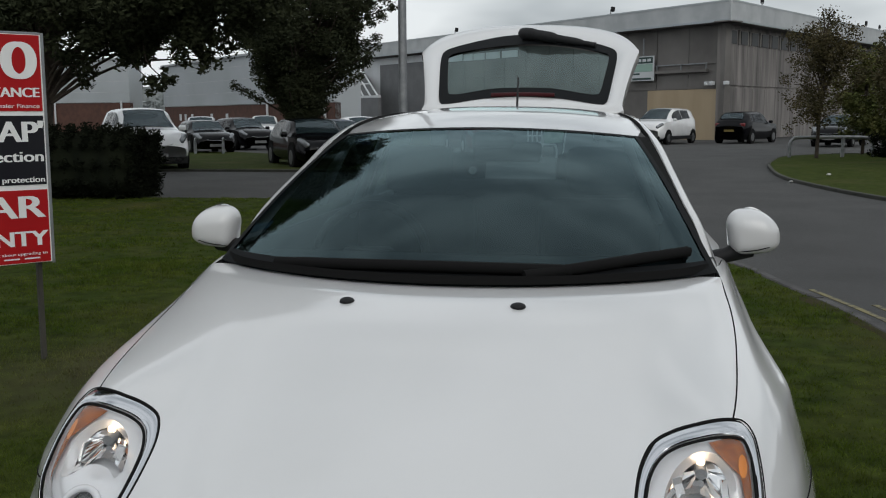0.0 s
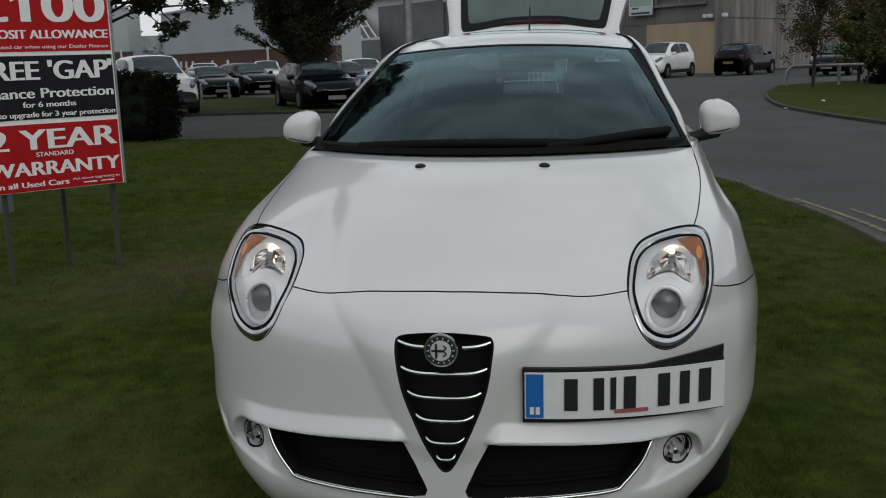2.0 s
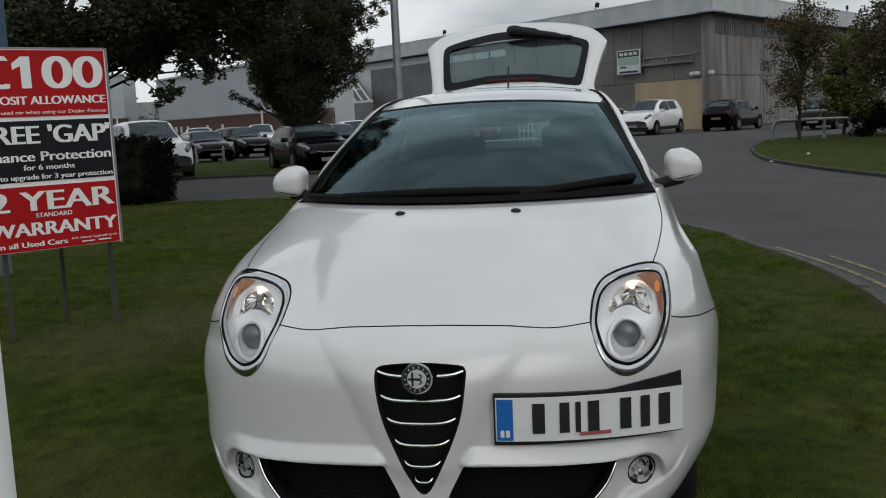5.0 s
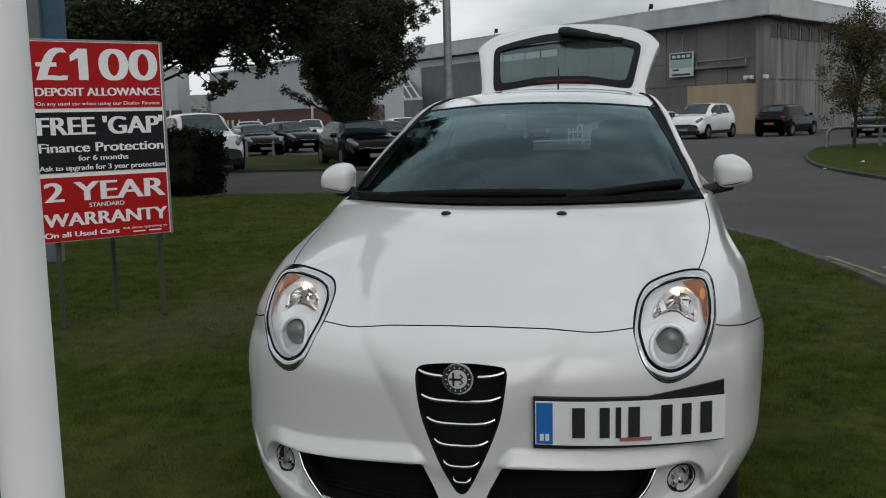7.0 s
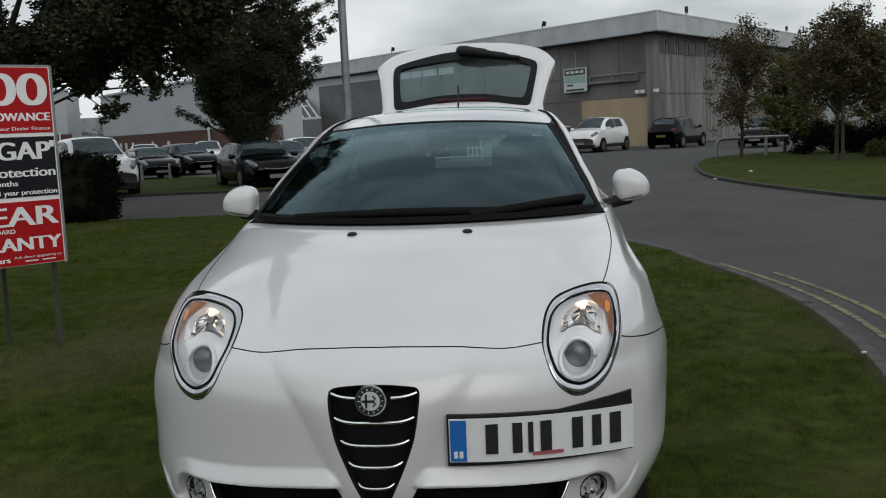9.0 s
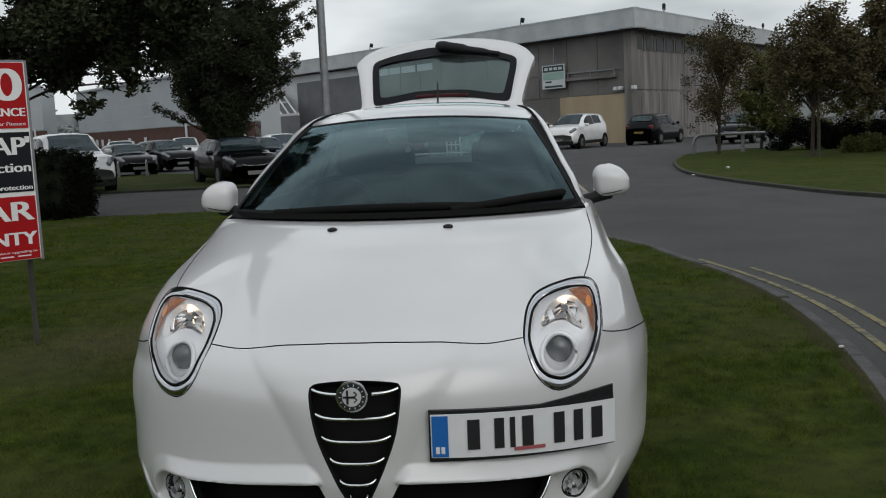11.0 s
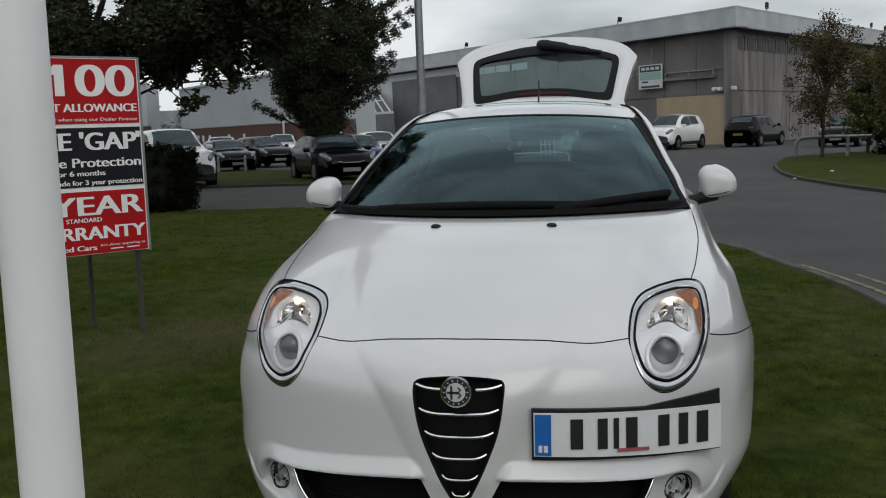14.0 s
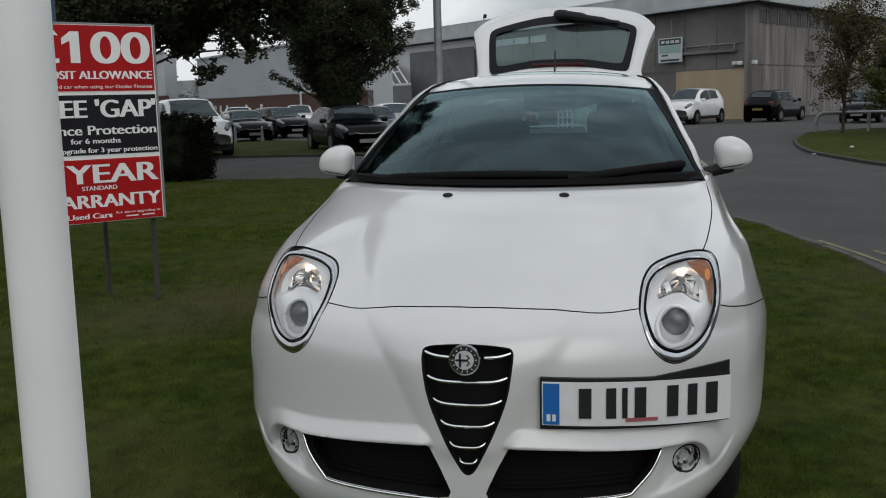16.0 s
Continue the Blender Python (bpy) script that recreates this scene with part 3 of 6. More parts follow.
LAMP_HOLE = [(p.x, p.z) for p in curve_points([(x, 0, z) for x, z in LAMP_IN], 5)]


def lamp_inner(s, f=1.0):
    """The lens outline inside the chrome band."""
    return [(s * (.524 + (x - .524) * f), .772 + (z - .772) * f) for x, z in LAMP_HOLE]


def on_skin(pts, d):
    return [(x, front(x, z) + d, z) for x, z in pts]


for s in (1, -1):
    line = [(s * x, z) for x, z in LAMP_LINE]
    inner = lamp_inner(s)
    fan = [(s * x, z) for x, z in fine(FAN + [FAN[0]], 3)[:-1]]
    px, pz, pr = s * .509, .727, .042
    eye = [(px + pr * math.cos(a * math.pi / 14), pz + pr * .97 * math.sin(a * math.pi / 14)) for a in range(28)]
    lamp = part("headlamp", well([(x, z) for x, z in inner], .105, .004), M_BOWL, car, "oval headlamp with chrome surround and lit bulb", True)
    # chrome band, raised between two dark seals
    rings = []
    for t, d in ((0, .010), (.06, .0), (.25, -.006), (.5, -.0085), (.75, -.006), (.94, .0), (1.0, .010)):
        rings.append(on_skin([(lerp(a[0], b[0], t), lerp(a[1], b[1], t)) for a, b in zip(line, inner)], d))
    part("chrome_surround", grid(rings, True), M_BAND, lamp, "chrome surround", True)
    part("outer_seal", tube(on_skin(scaled(line, 1.006), .005), .0030, 8, True), M_GAP, lamp, smooth=True)
    part("inner_seal", tube(on_skin(lamp_inner(s, .985), -.002), .0027, 8, True), M_GAP, lamp, smooth=True)
    # silver mask with two openings
    bm = skin_sheet(uv_line(lamp_inner(s, .985)), [uv_line(fan), uv_line(eye)], .012, fold=.022)
    for v in bm.verts:
        v.co.y += .032
    for f in bm.faces:
        f.material_index = 0
    part("bowl", bm, M_BOWL, lamp, "bright silver mask")
    part("projector_ring", tube(on_skin([(px + (x - px) * 1.10, pz + (z - pz) * 1.12) for x, z in eye], .023), .0065, 8, True), M_BOWL, lamp, smooth=True)
    # bright cup round the lens
    rings = [on_skin([(px + (x - px) * f, pz + (z - pz) * f) for x, z in eye], d) for f, d in ((1.0, .030), (.97, .050), (.93, .072), (.80, .082), (.3, .085))]
    part("projector_cup", grid(rings, True), M_BOWL, lamp, "bright cup", True)
    bm = bmesh.new()
    bmesh.ops.create_uvsphere(bm, u_segments=28, v_segments=16, radius=.040, matrix=Matrix.Translation((px, front(px, pz) + .084, pz + .001)))
    part("projector_lens", bm, M_PROJ, lamp, "glass projector lens, grey reflections painted into its colour", True)
    # faceted reflector behind the upper opening; mixed facet materials imitate bright and dark reflections
    cx, cz = s * .535, .817
    rings = []
    for r, d in ((1.05, .060), (.78, .074), (.48, .086), (.18, .092)):
        rings.append([(cx + (x - cx) * r, front(cx + (x - cx) * r, cz + (z - cz) * r) + d + .009 * (i // 4 % 2), cz + (z - cz) * r) for i, (x, z) in enumerate(fan)])
    bm = grid(rings, True)
    for i, f in enumerate(bm.faces):
        f.material_index = (0, 1, 0, 2, 0, 0, 1)[(i // 3) % 7]
    part("reflector", bm, (M_CHROME, M_MIRROR, M_STEEL), lamp, "faceted reflector, bright and dark reflections painted by facet material")
    part("reflector_core", backing([(cx + (x - cx) * .2, cz + (z - cz) * .2) for x, z in fan], .091), M_CHROME, lamp)
    qx, qz = s * .532, .832
    qy = front(qx, qz)
    bm = bmesh.new()
    bmesh.ops.create_uvsphere(bm, u_segments=12, v_segments=8, radius=.0075, matrix=Matrix.Translation((qx, qy + .064, qz)))
    part("bulb", bm, M_BULB, lamp, "lit bulb", True)
    part("bulb_cap", cyl((qx, qy + .046, qz - .016), (qx, qy + .085, qz - .010), .010), M_STEEL, lamp, smooth=True)
    for k in (-1, 1):
        part("reflector_fin", box((.016, .004, .034), (0, 0, 0), pose(s * .529 + k * .036, front(s * .529 + k * .036, .80) + .060, .804, -18, k * 16, k * 20 + s * 25), .001), M_MIRROR, lamp, "mirror facet")
    amber = [(s * x, z) for x, z in fine([(.545, .862), (.578, .8675), (.599, .862), (.608, .845), (.610, .815), (.608, .785), (.603, .762), (.600, .79), (.597, .815), (.588, .838), (.570, .853), (.545, .862)], 3)[:-1]]
    part("indicator", backing(amber, .020, 4), M_AMBER, lamp, "amber indicator section", True)
    glow = [(s * (.598 + .008 * math.cos(a * math.pi / 8)), .836 + .013 * math.sin(a * math.pi / 8)) for a in range(16)]
    part("indicator_bulb", backing(glow, .016, 3), M_AMBER_BRIGHT, lamp, "orange bulb", True)
    part("lens", backing(lamp_inner(s, .985), -.003), M_LENS, lamp, "clear plastic lens", True).visible_shadow = False

# number plate, bent to the bumper
M_PLATE = material("plate_white", (0.74, 0.75, 0.76), 0.35, second=(0.70, 0.71, 0.72), scale=20)
M_PLATE_BLUE = material("plate_blue", (0.012, 0.13, 0.44), 0.4)
M_INK = material("plate_ink", (0.012, 0.012, 0.014), 0.5)


def plate_y(x):
    return front(.19, .56) - .012 + .64 * (x * x - .19 * .19) * .93


def plate_sheet(x0, x1, lower, upper, lift, thick=.004, n=16):
    """A bent strip between two edges (each a pair of z at .18 and .655)."""
    rows = []
    for k in range(n + 1):
        x = lerp(x0, x1, k / n)
        t = (x - .18) / .475
        zl, zu = lerp(lower[0], lower[1], t), lerp(upper[0], upper[1], t)
        y = plate_y(x) - lift
        rows.append([(x, y, zl), (x, y + .0, zu), (x, y + thick, zu), (x, y + thick, zl)])
    bm = grid(rows, closed=True)
    bmesh.ops.holes_fill(bm, edges=[e for e in bm.edges if e.is_boundary], sides=0)
    bmesh.ops.recalc_face_normals(bm, faces=bm.faces)
    return bm


plate = part("number_plate", plate_sheet(.184, .651, (.523, .484), (.631, .600), .010), M_PLATE, car, "white number plate with blue band in black holder")
part("plate_holder", plate_sheet(.179, .648, (.511, .480), (.640, .607), .004, .012), M_BLACK, plate, "black plastic holder")
part("plate_holder_corner", plate_sheet(.45, .647, (.632, .600), (.5975, .639), .003, .010), M_BLACK, plate)
part("plate_band", plate_sheet(.187, .226, (.526, .487), (.628, .597), .0125, .002, 4), M_PLATE_BLUE, plate, "blue band")
for x0 in (.1955, .2085):
    part("plate_mark", plate_sheet(x0, x0 + .009, (.534, .500), (.551, .517), .0135, .002, 3), M_PLATE, plate)
for xc, w in ((.2875, .030), (.350, .024), (.383, .013), (.421, .028), (.501, .028), (.551, .024), (.601, .030)):
    part("plate_bar", plate_sheet(xc - w / 2, xc + w / 2, (.543, .505), (.616, .588), .0130, .002, 4), M_INK, plate, "dark plate marking")
M_RED_TAG = material("plate_tag", (0.34, 0.09, 0.10), 0.5)
part("plate_tag", plate_sheet(.386, .464, (.532, .499), (.541, .508), .0138, .002, 4), M_RED_TAG, plate, "small red dealer strip")

# washer jets
for x in (-.187, .187):
    bm = bmesh.new()
    bmesh.ops.create_uvsphere(bm, u_segments=16, v_segments=8, radius=.017, matrix=Matrix.Translation((x, .825, 1.008)) @ Matrix.Diagonal((1, 1, .55, 1)))
    part("washer_jet", bm, M_BLACK, car, "black washer jet", True)

# windscreen and roof
BASE_Z = 1.022


def screen_base(t):
    x = .66 * t
    return Vector((x, plan(x) + .975, BASE_Z))


def screen_top(t):
    x = .468 * t
    return Vector((x, 1.83 + .50 * x * x, 1.373 - .12 * x * x))


def screen(t, k, lift=0.0):
    p = screen_base(t).lerp(screen_top(t), k)
    p.x -= t * (.009 * (1 - k) + .040 * k * (1 - k))
    n = Vector((0, -.43, .90))
    return p + n * (.035 * 4 * k * (1 - k) + lift)


wind = part("windscreen", grid([[screen(-1 + i / 14, k / 14) for i in range(29)] for k in range(15)]), M_GLASS, car, "tinted windscreen", True)
wind.visible_shadow = False
M_FRIT = material("frit_band", (0.011, 0.012, 0.013), 0.6, spec=0.05)
bm = grid([[screen(-1 + i / 14, k, .002) for i in range(29)] for k in (0, .025, .045, .062)])
part("frit_lower", bm, M_FRIT, wind, "black border", True)
bm = grid([[screen(-1 + i / 14, k, .002) for i in range(29)] for k in (.978, .99, 1.0)])
part("frit_upper", bm, M_FRIT, wind, "black border", True)
# each white side rail runs from the scuttle up the pillar and back along the roof
RAIL = curve_points([(.676, 1.31, .980), (.668, 1.37, 1.012), (.655, 1.44, 1.052), (.634, 1.51, 1.115), (.605, 1.61, 1.175), (.577, 1.79, 1.244), (.546, 1.96, 1.317), (.513, 2.14, 1.366),
                     (.490, 2.34, 1.392), (.474, 2.52, 1.403), (.452, 2.82, 1.413), (.445, 3.42, 1.398)], 4, False)
RAIL = [Vector(p) for p in RAIL]
for s in (-1, 1):
    bm = grid([[screen(s * t, k / 14, .0025) for t in (.976, .988, 1.0)] for k in range(15)])
    part("frit_side", bm, M_FRIT, wind, "black border", True)
    rows = []
    for p in RAIL:
        q = 1 - .35 * smooth((p.y - 1.9) / .5)
        rows.append([(s * (p.x + dx * q), p.y + dy * q, p.z + dz * q) for dx, dy, dz in ((-.027, -.030, .000), (-.024, -.029, .008), (-.012, -.018, .010), (-.002, -.004, .004), (.000, .006, -.008), (-.004, .02, -.03))])
    part("side_rail", grid(rows), M_PAINT, car, "white pillar and roof rail", True)
    rows = []
    for k in range(15):
        a = screen(s * .995, k / 14, .001)
        near = min(RAIL, key=lambda p: (p.z - a.z + .004) ** 2)
        b = Vector((s * (near.x - .020), near.y - .02, near.z + .001))
        rows.append([a, a.lerp(b, .5) - Vector((0, 0, .002)), b])
    part("pillar_seal", grid(rows), M_GAP, car, "black pillar seal", True)
    part("roof_gutter", tube([(s * (p.x - .024), p.y - .012, p.z + .002) for p in RAIL if p.y > 1.86], .0075, 6), M_GAP, car, "black roof gutter", True)

ROOF_EDGE = [(1.95, .468, 1.345), (2.14, .484, 1.368), (2.34, .463, 1.395), (2.52, .448, 1.406), (2.82, .428, 1.416), (3.42, .421, 1.402)]


def roof_edge(y):
    return Vector((interp([(a, b) for a, b, _ in ROOF_EDGE], y), y, interp([(a, c) for a, _, c in ROOF_EDGE], y)))


ROOF_MID = [(1.83, 1.373), (1.95, 1.395), (2.2, 1.428), (2.6, 1.446), (3.0, 1.440), (3.42, 1.415)]
rows = []
for k in range(29):
    f = k / 28
    row = []
    for i in range(33):
        t = -1 + i / 16
        x_edge = roof_edge(lerp(1.95, 3.42, f))
        y = lerp(1.83 + .50 * (.468 * t) ** 2, 3.42, f)
        mid = interp(ROOF_MID, lerp(1.83, 3.42, f))
        row.append((x_edge.x * t, y, lerp(mid, x_edge.z, abs(t) ** 2.6)))
    rows.append(row)
part("roof", grid(rows), M_PAINT, car, smooth=True)

# sides of the cabin: pillars, rails and glass between the shoulder and the roof's edge
M_SIDEGLASS = glass("side_glass", (0.72, 0.80, 0.79), clear=0.55)


def shoulder(f, s):
    u = lerp(float(to_uv(.66, 1.0278)[0]), ARC_END + 2.75, f)
    return skin(s * u, V_TOP)


def flank(f, k, s):
    a = shoulder(f, s)
    a.x *= 1 - .10 * smooth(f / .08)
    a.z += .008 * smooth(f / .10)
    y = lerp(1.96, 3.42, f ** .9)
    b = Vector((s * (interp([(p.y, p.x) for p in RAIL], y) - .004), y, interp([(p.y, p.z) for p in RAIL], y) - .02))
    p = a.lerp(b, k)
    p.x += s * .024 * k * (1 - k)
    return p


for s in (-1, 1):
    for name, f0, f1, k0, k1, m in (("front_pillar", .0, .045, 0, 1, M_PAINT), ("door_glass", .045, .50, .03, .93, M_SIDEGLASS), ("middle_pillar", .50, .535, 0, .95, M_BLACK),
                                    ("quarter_glass", .535, .74, .06, .90, M_SIDEGLASS), ("rear_pillar", .74, 1.0, 0, 1, M_PAINT), ("roof_rail", .045, .74, .93, 1, M_PAINT)):
        bm = grid([[flank(lerp(f0, f1, i / 10), lerp(k0, k1, k / 8), s) for i in range(11)] for k in range(9)])
        ob = part(name, bm, m, car, smooth=True)
        if "glass" in name:
            ob.visible_shadow = False

for s in (-1, 1):
    bm = grid([[shoulder(i / 20, s).lerp(flank(i / 20, 0, s), k / 3) + Vector((0, 0, .006 * math.sin(math.pi * k / 3))) for i in range(21)] for k in range(4)])
    part("waistline", bm, M_PAINT, car, smooth=True)
    rows = [[flank(i / 20, .02, s) + Vector((-s * dx, 0, dz)) for i in range(21)] for dx, dz in ((.004, .012), (.035, .016), (.05, -.01), (.05, -.36))]
    part("door_trim", grid(rows), M_BLACK, car, "black inner door trim", True)

# rear end below the open tailgate
rows = []
for k in range(9):
    z = lerp(.25, .80, k / 8)
    a = skin(U_END, float(np.interp(z, RUN_Z, RUN_V)))
    rows.append([(lerp(-a.x, a.x, i / 12), a.y + .10 * (1 - (2 * i / 12 - 1) ** 2) - .08 * smooth((z - .6) / .2), z) for i in range(13)])
part("rear_bumper", grid(rows), M_PAINT, car, smooth=True)
part("boot_floor", box((1.1, .9, .03), (0, 3.45, .55)), M_BLACK, car)
part("cabin_floor", box((1.35, 2.2, .03), (0, 2.2, .32)), M_BLACK, car)
part("bulkhead", box((1.25, .03, .55), (0, 1.28, .62)), M_BLACK, car)

# tailgate, swung up
TG_A, TG_B = Vector((-.012, 3.40, 1.425)), Vector((-.014, 4.25, 1.905))
TG_ALONG = TG_B - TG_A
TG_N = Vector((0, -TG_ALONG.z, TG_ALONG.y)).normalized()
M_GATEGLASS = glass("rear_glass", (0.74, 0.93, 0.92), clear=0.95, ior=1.42, sheen=(.8, 1, 1))
GATE = [(.0, .985), (.20, .968), (.33, .925), (.44, .852), (.505, .755), (.543, .650), (.557, .612), (.549, .592), (.522, .46), (.49, .27), (.465, .09), (.455, .01), (.25, .0)]
WINDOW = [(.0, .832), (.14, .815), (.29, .738), (.40, .660), (.438, .605), (.440, .500), (.420, .300), (.398, .110), (.375, .070), (.31, .085), (.17, .125)]
CLEAR = [(.0, .697), (.12, .685), (.27, .638), (.385, .583), (.402, .545), (.395, .44), (.372, .24), (.357, .165), (.335, .155), (.25, .180), (.14, .214)]


def around(half_line, tail):
    """A closed outline through (x, w) and its mirror image."""
    whole_line = half_line + [(0.0, tail)] + [(-x, w) for x, w in reversed(half_line[1:])]
    return [(p.x, p.y) for p in curve_points([(x, w, 0) for x, w in whole_line], 5)]


def gate(x, w, lift=0.0):
    """A place on the raised tailgate: w from the hinge (0) to its lower edge (1)."""
    return TG_A + TG_ALONG * w + Vector((x, 0, 0)) + TG_N * (lift + .02 * math.sin(math.pi * min(w, 1)))


def resample(line, n=120, c=(0.0, .45)):
    """The outline's crossings with n rays from a middle point."""
    res = []
    for k in range(n):
        d = Vector((math.cos(2 * math.pi * k / n), math.sin(2 * math.pi * k / n)))
        best = None
        for a, b in zip(line, line[1:] + line[:1]):
            p, q = Vector(a) - Vector(c), Vector(b) - Vector(c)
            e = q - p
            det = d.x * e.y - d.y * e.x
            if abs(det) < 1e-9:
                continue
            r, u = (p.x * e.y - p.y * e.x) / det, (p.x * d.y - p.y * d.x) / det
            if r > 0 and -1e-6 <= u <= 1 + 1e-6:
                best = r if best is None else max(best, r)
        res.append((c[0] + d.x * best, c[1] + d.y * best))
    return res


def gate_ring(a, b, lifts):
    n = len(lifts) - 1
    return grid([[gate(lerp(p[0], q[0], k / n), lerp(p[1], q[1], k / n), h) for p, q in zip(a, b)] for k, h in enumerate(lifts)], True)


tailgate = thing("tailgate", "white tailgate swung fully open", "car part")
tailgate.parent = car
del tailgate["category"]
del tailgate["label"]
g_out, g_win, g_clear = resample(around(GATE, .0)), resample(around(WINDOW, .140)), resample(around(CLEAR, .222))
bm = gate_ring(g_win, g_out, (-.004, .004, .008, .008, .004, -.006))
rim = [[gate(x * f, w, d) for x, w in g_out] for f, d in ((1.0, -.006), (1.006, -.03), (1.0, -.06), (.94, -.075))]
part("outer_panel", bm, M_PAINT, tailgate, smooth=True)
part("edge", grid(rim, True), M_PAINT, tailgate, smooth=True)
part("inner_panel", gate_ring(g_win, [(x * .94, w) for x, w in g_out], (-.05, -.07, -.075)), M_BLACK, tailgate, "dark inner trim", True)
part("window_border", gate_ring(g_clear, g_win, (.0, .0, .0, -.001)), M_FRIT, tailgate, "black border", True)
bm = bmesh.new()
bm.faces.new([bm.verts.new(gate(x, w, -.008)) for x, w in resample(around(CLEAR, .222), 120)])
bmesh.ops.recalc_face_normals(bm, faces=bm.faces)
ob = part("rear_window", bm, M_GATEGLASS, tailgate, "tinted rear window")
ob.visible_shadow = False
M_REDLENS = material("brake_lens", (0.045, 0.004, 0.006), 0.35, spec=0.2)
part("brake_light", tube([gate(x, .145 - .25 * x * x, .008) for x in np.linspace(-.15, .15, 9)], .010), M_REDLENS, tailgate, "dark red high brake light", True)
part("rear_wiper", tube(curve_points([gate(-.045, .775, .015), gate(-.02, .768, .03), gate(.08, .728, .03), gate(.20, .695, .02), gate(.336, .655, .012)], 4, False),
                        [.030] * 2 + [.034] * 4 + [.030] * 4 + [.022] * 4 + [.014] * 3), M_BLACK, tailgate, "black rear wiper", True)
part("aerial", tube([(-.02, 3.28, 1.42), (-.02, 3.34, 1.58)], [.006, .004], 6), M_BLACK, car, "short black roof aerial", True)

# mirrors
for s in (-1, 1):
    bm = bmesh.new()
    bmesh.ops.create_uvsphere(bm, u_segments=28, v_segments=18, radius=1)
    for v in bm.verts:
        x, y, z = v.co
        f = 1 - .22 * max(z, 0) ** 2 - (.06 * z * z if z < 0 else 0)
        v.co = Vector((math.copysign(abs(x) ** .64, x) * .070 * f - (.019 if z > 0 else .010) * z, math.copysign(abs(y) ** .8, y) * .075 * (1 if y < 0 else .5), math.copysign(abs(z) ** (.84 if z > 0 else .48), z) * (.064 if z > 0 else .058 - .016 * x)))
    m = Matrix.Translation((s * .775, 1.570, 1.087 + .009 * s)) @ Matrix.Diagonal((s, 1, 1, 1))
    bmesh.ops.transform(bm, matrix=m, verts=bm.verts)
    bmesh.ops.recalc_face_normals(bm, faces=bm.faces)
    mir = part("door_mirror", bm, M_PAINT, car, "rounded white door mirror", True)
    rim = []
    for k in range(17):
        a = math.pi * (k / 16 - 1)
        rim.append((s * (.775 + .064 * math.cos(a) + .006), 1.570 + .0735 * math.sin(a), 1.050 + .009 * s + .014 * math.cos(a) + .004 * math.sin(a)))
    part("mirror_seam", tube(rim, .0016, 6), M_GAP, mir, "dark shell seam", True)
    part("mirror_glass", cyl((s * .775, 1.610, 1.097 + .009 * s), (s * .775, 1.614, 1.097 + .009 * s), .055, seg=24), M_CHROME, mir)
    bm = bmesh.new()
    bm.faces.new([bm.verts.new((s * x, y, z)) for x, y, z in ((.672, 1.40, 1.012), (.664, 1.66, 1.012), (.612, 1.68, 1.15), (.640, 1.52, 1.10))])
    bmesh.ops.solidify(bm, geom=bm.faces[:], thickness=.012)
    part("mirror_sail", bm, M_BLACK, mir, "black corner trim")
    part("mirror_base", tube([(s * .645, 1.51, 1.02), (s * .70, 1.54, 1.028 + .005 * s), (s * .765, 1.565, 1.044 + .009 * s)], [.026, .022, .03], 10), M_BLACK, mir, "black mirror foot", True)

# wipers
for pts in ([(-.45, .020), (-.15, .050), (.12, .050), (.30, .036)], [(.19, .018), (.32, .045), (.48, .075), (.60, .090)]):
    line = [screen(x / .66, k, .016) for x, k in pts]
    wiper = part("wiper", tube(curve_points(line, 5, False), .014, 8), M_GAP, car, "black windscreen wiper", True)
    line = [screen((x + .01) / .66, k + .012, .012) for x, k in pts]
    part("wiper_blade", tube(curve_points(line, 5, False), .009, 6), M_GAP, wiper, smooth=True)
part("cowl", grid([[screen_base(-1 + i / 12) + Vector((0, -dy, -.006 - dz)) for i in range(25)] for dy, dz in ((-.03, -.004), (.0, .004), (.03, .010), (.06, .016), (.12, .03))]), M_BLACK, car, "black scuttle panel", True)

# cabin
M_SEAT = material("seat_cloth", (0.010, 0.010, 0.011), 0.9, second=(0.016, 0.016, 0.018), scale=50, bump=0.2, bump_scale=300)
M_DASH = material("dash_plastic", (0.018, 0.019, 0.02), 0.6, second=(0.025, 0.026, 0.027), scale=60)
rows = []
for y, z in ((1.08, .97), (1.22, 1.02), (1.45, 1.03), (1.62, 1.00), (1.68, .93), (1.66, .75)):
    rows.append([(x, y + .28 * x * x, z - .03 * x * x) for x in np.linspace(-.66, .66, 15)])
part("dashboard", grid(rows), M_DASH, car, "black dashboard", True)
for s in (-1, 1):
    seat = part("seat", box((.48, .50, .16), (s * .36, 2.25, .48), bevel=.05), M_SEAT, car, "dark cloth front seat", True)
    part("seat_back", box((.48, .13, .62), (0, 0, .31), pose(s * .36, 2.47, .50, -18, 0, 0), .055), M_SEAT, seat, smooth=True)
    part("headrest", box((.27, .09, .19), (0, 0, .09), pose(s * .36, 2.66, 1.11, -14, 0, 0), .04), M_SEAT, seat, smooth=True)
bench = part("rear_bench", box((1.15, .14, .60), (0, 0, .30), pose(0, 3.08, .55, -18, 0, 0), .05), M_SEAT, car, "dark rear seat back", True)
for s in (-1, 1):
    part("headrest", box((.22, .08, .15), (0, 0, .06), pose(s * .27, 3.27, 1.11, -14, 0, 0), .035), M_SEAT, bench, smooth=True)
wheel_c = Vector((-.36, 1.80, .96))
ring = [wheel_c + Vector((.18 * math.cos(a * math.pi / 14), -.06 * math.sin(a * math.pi / 14) * -1, .165 * math.sin(a * math.pi / 14))) for a in range(28)]
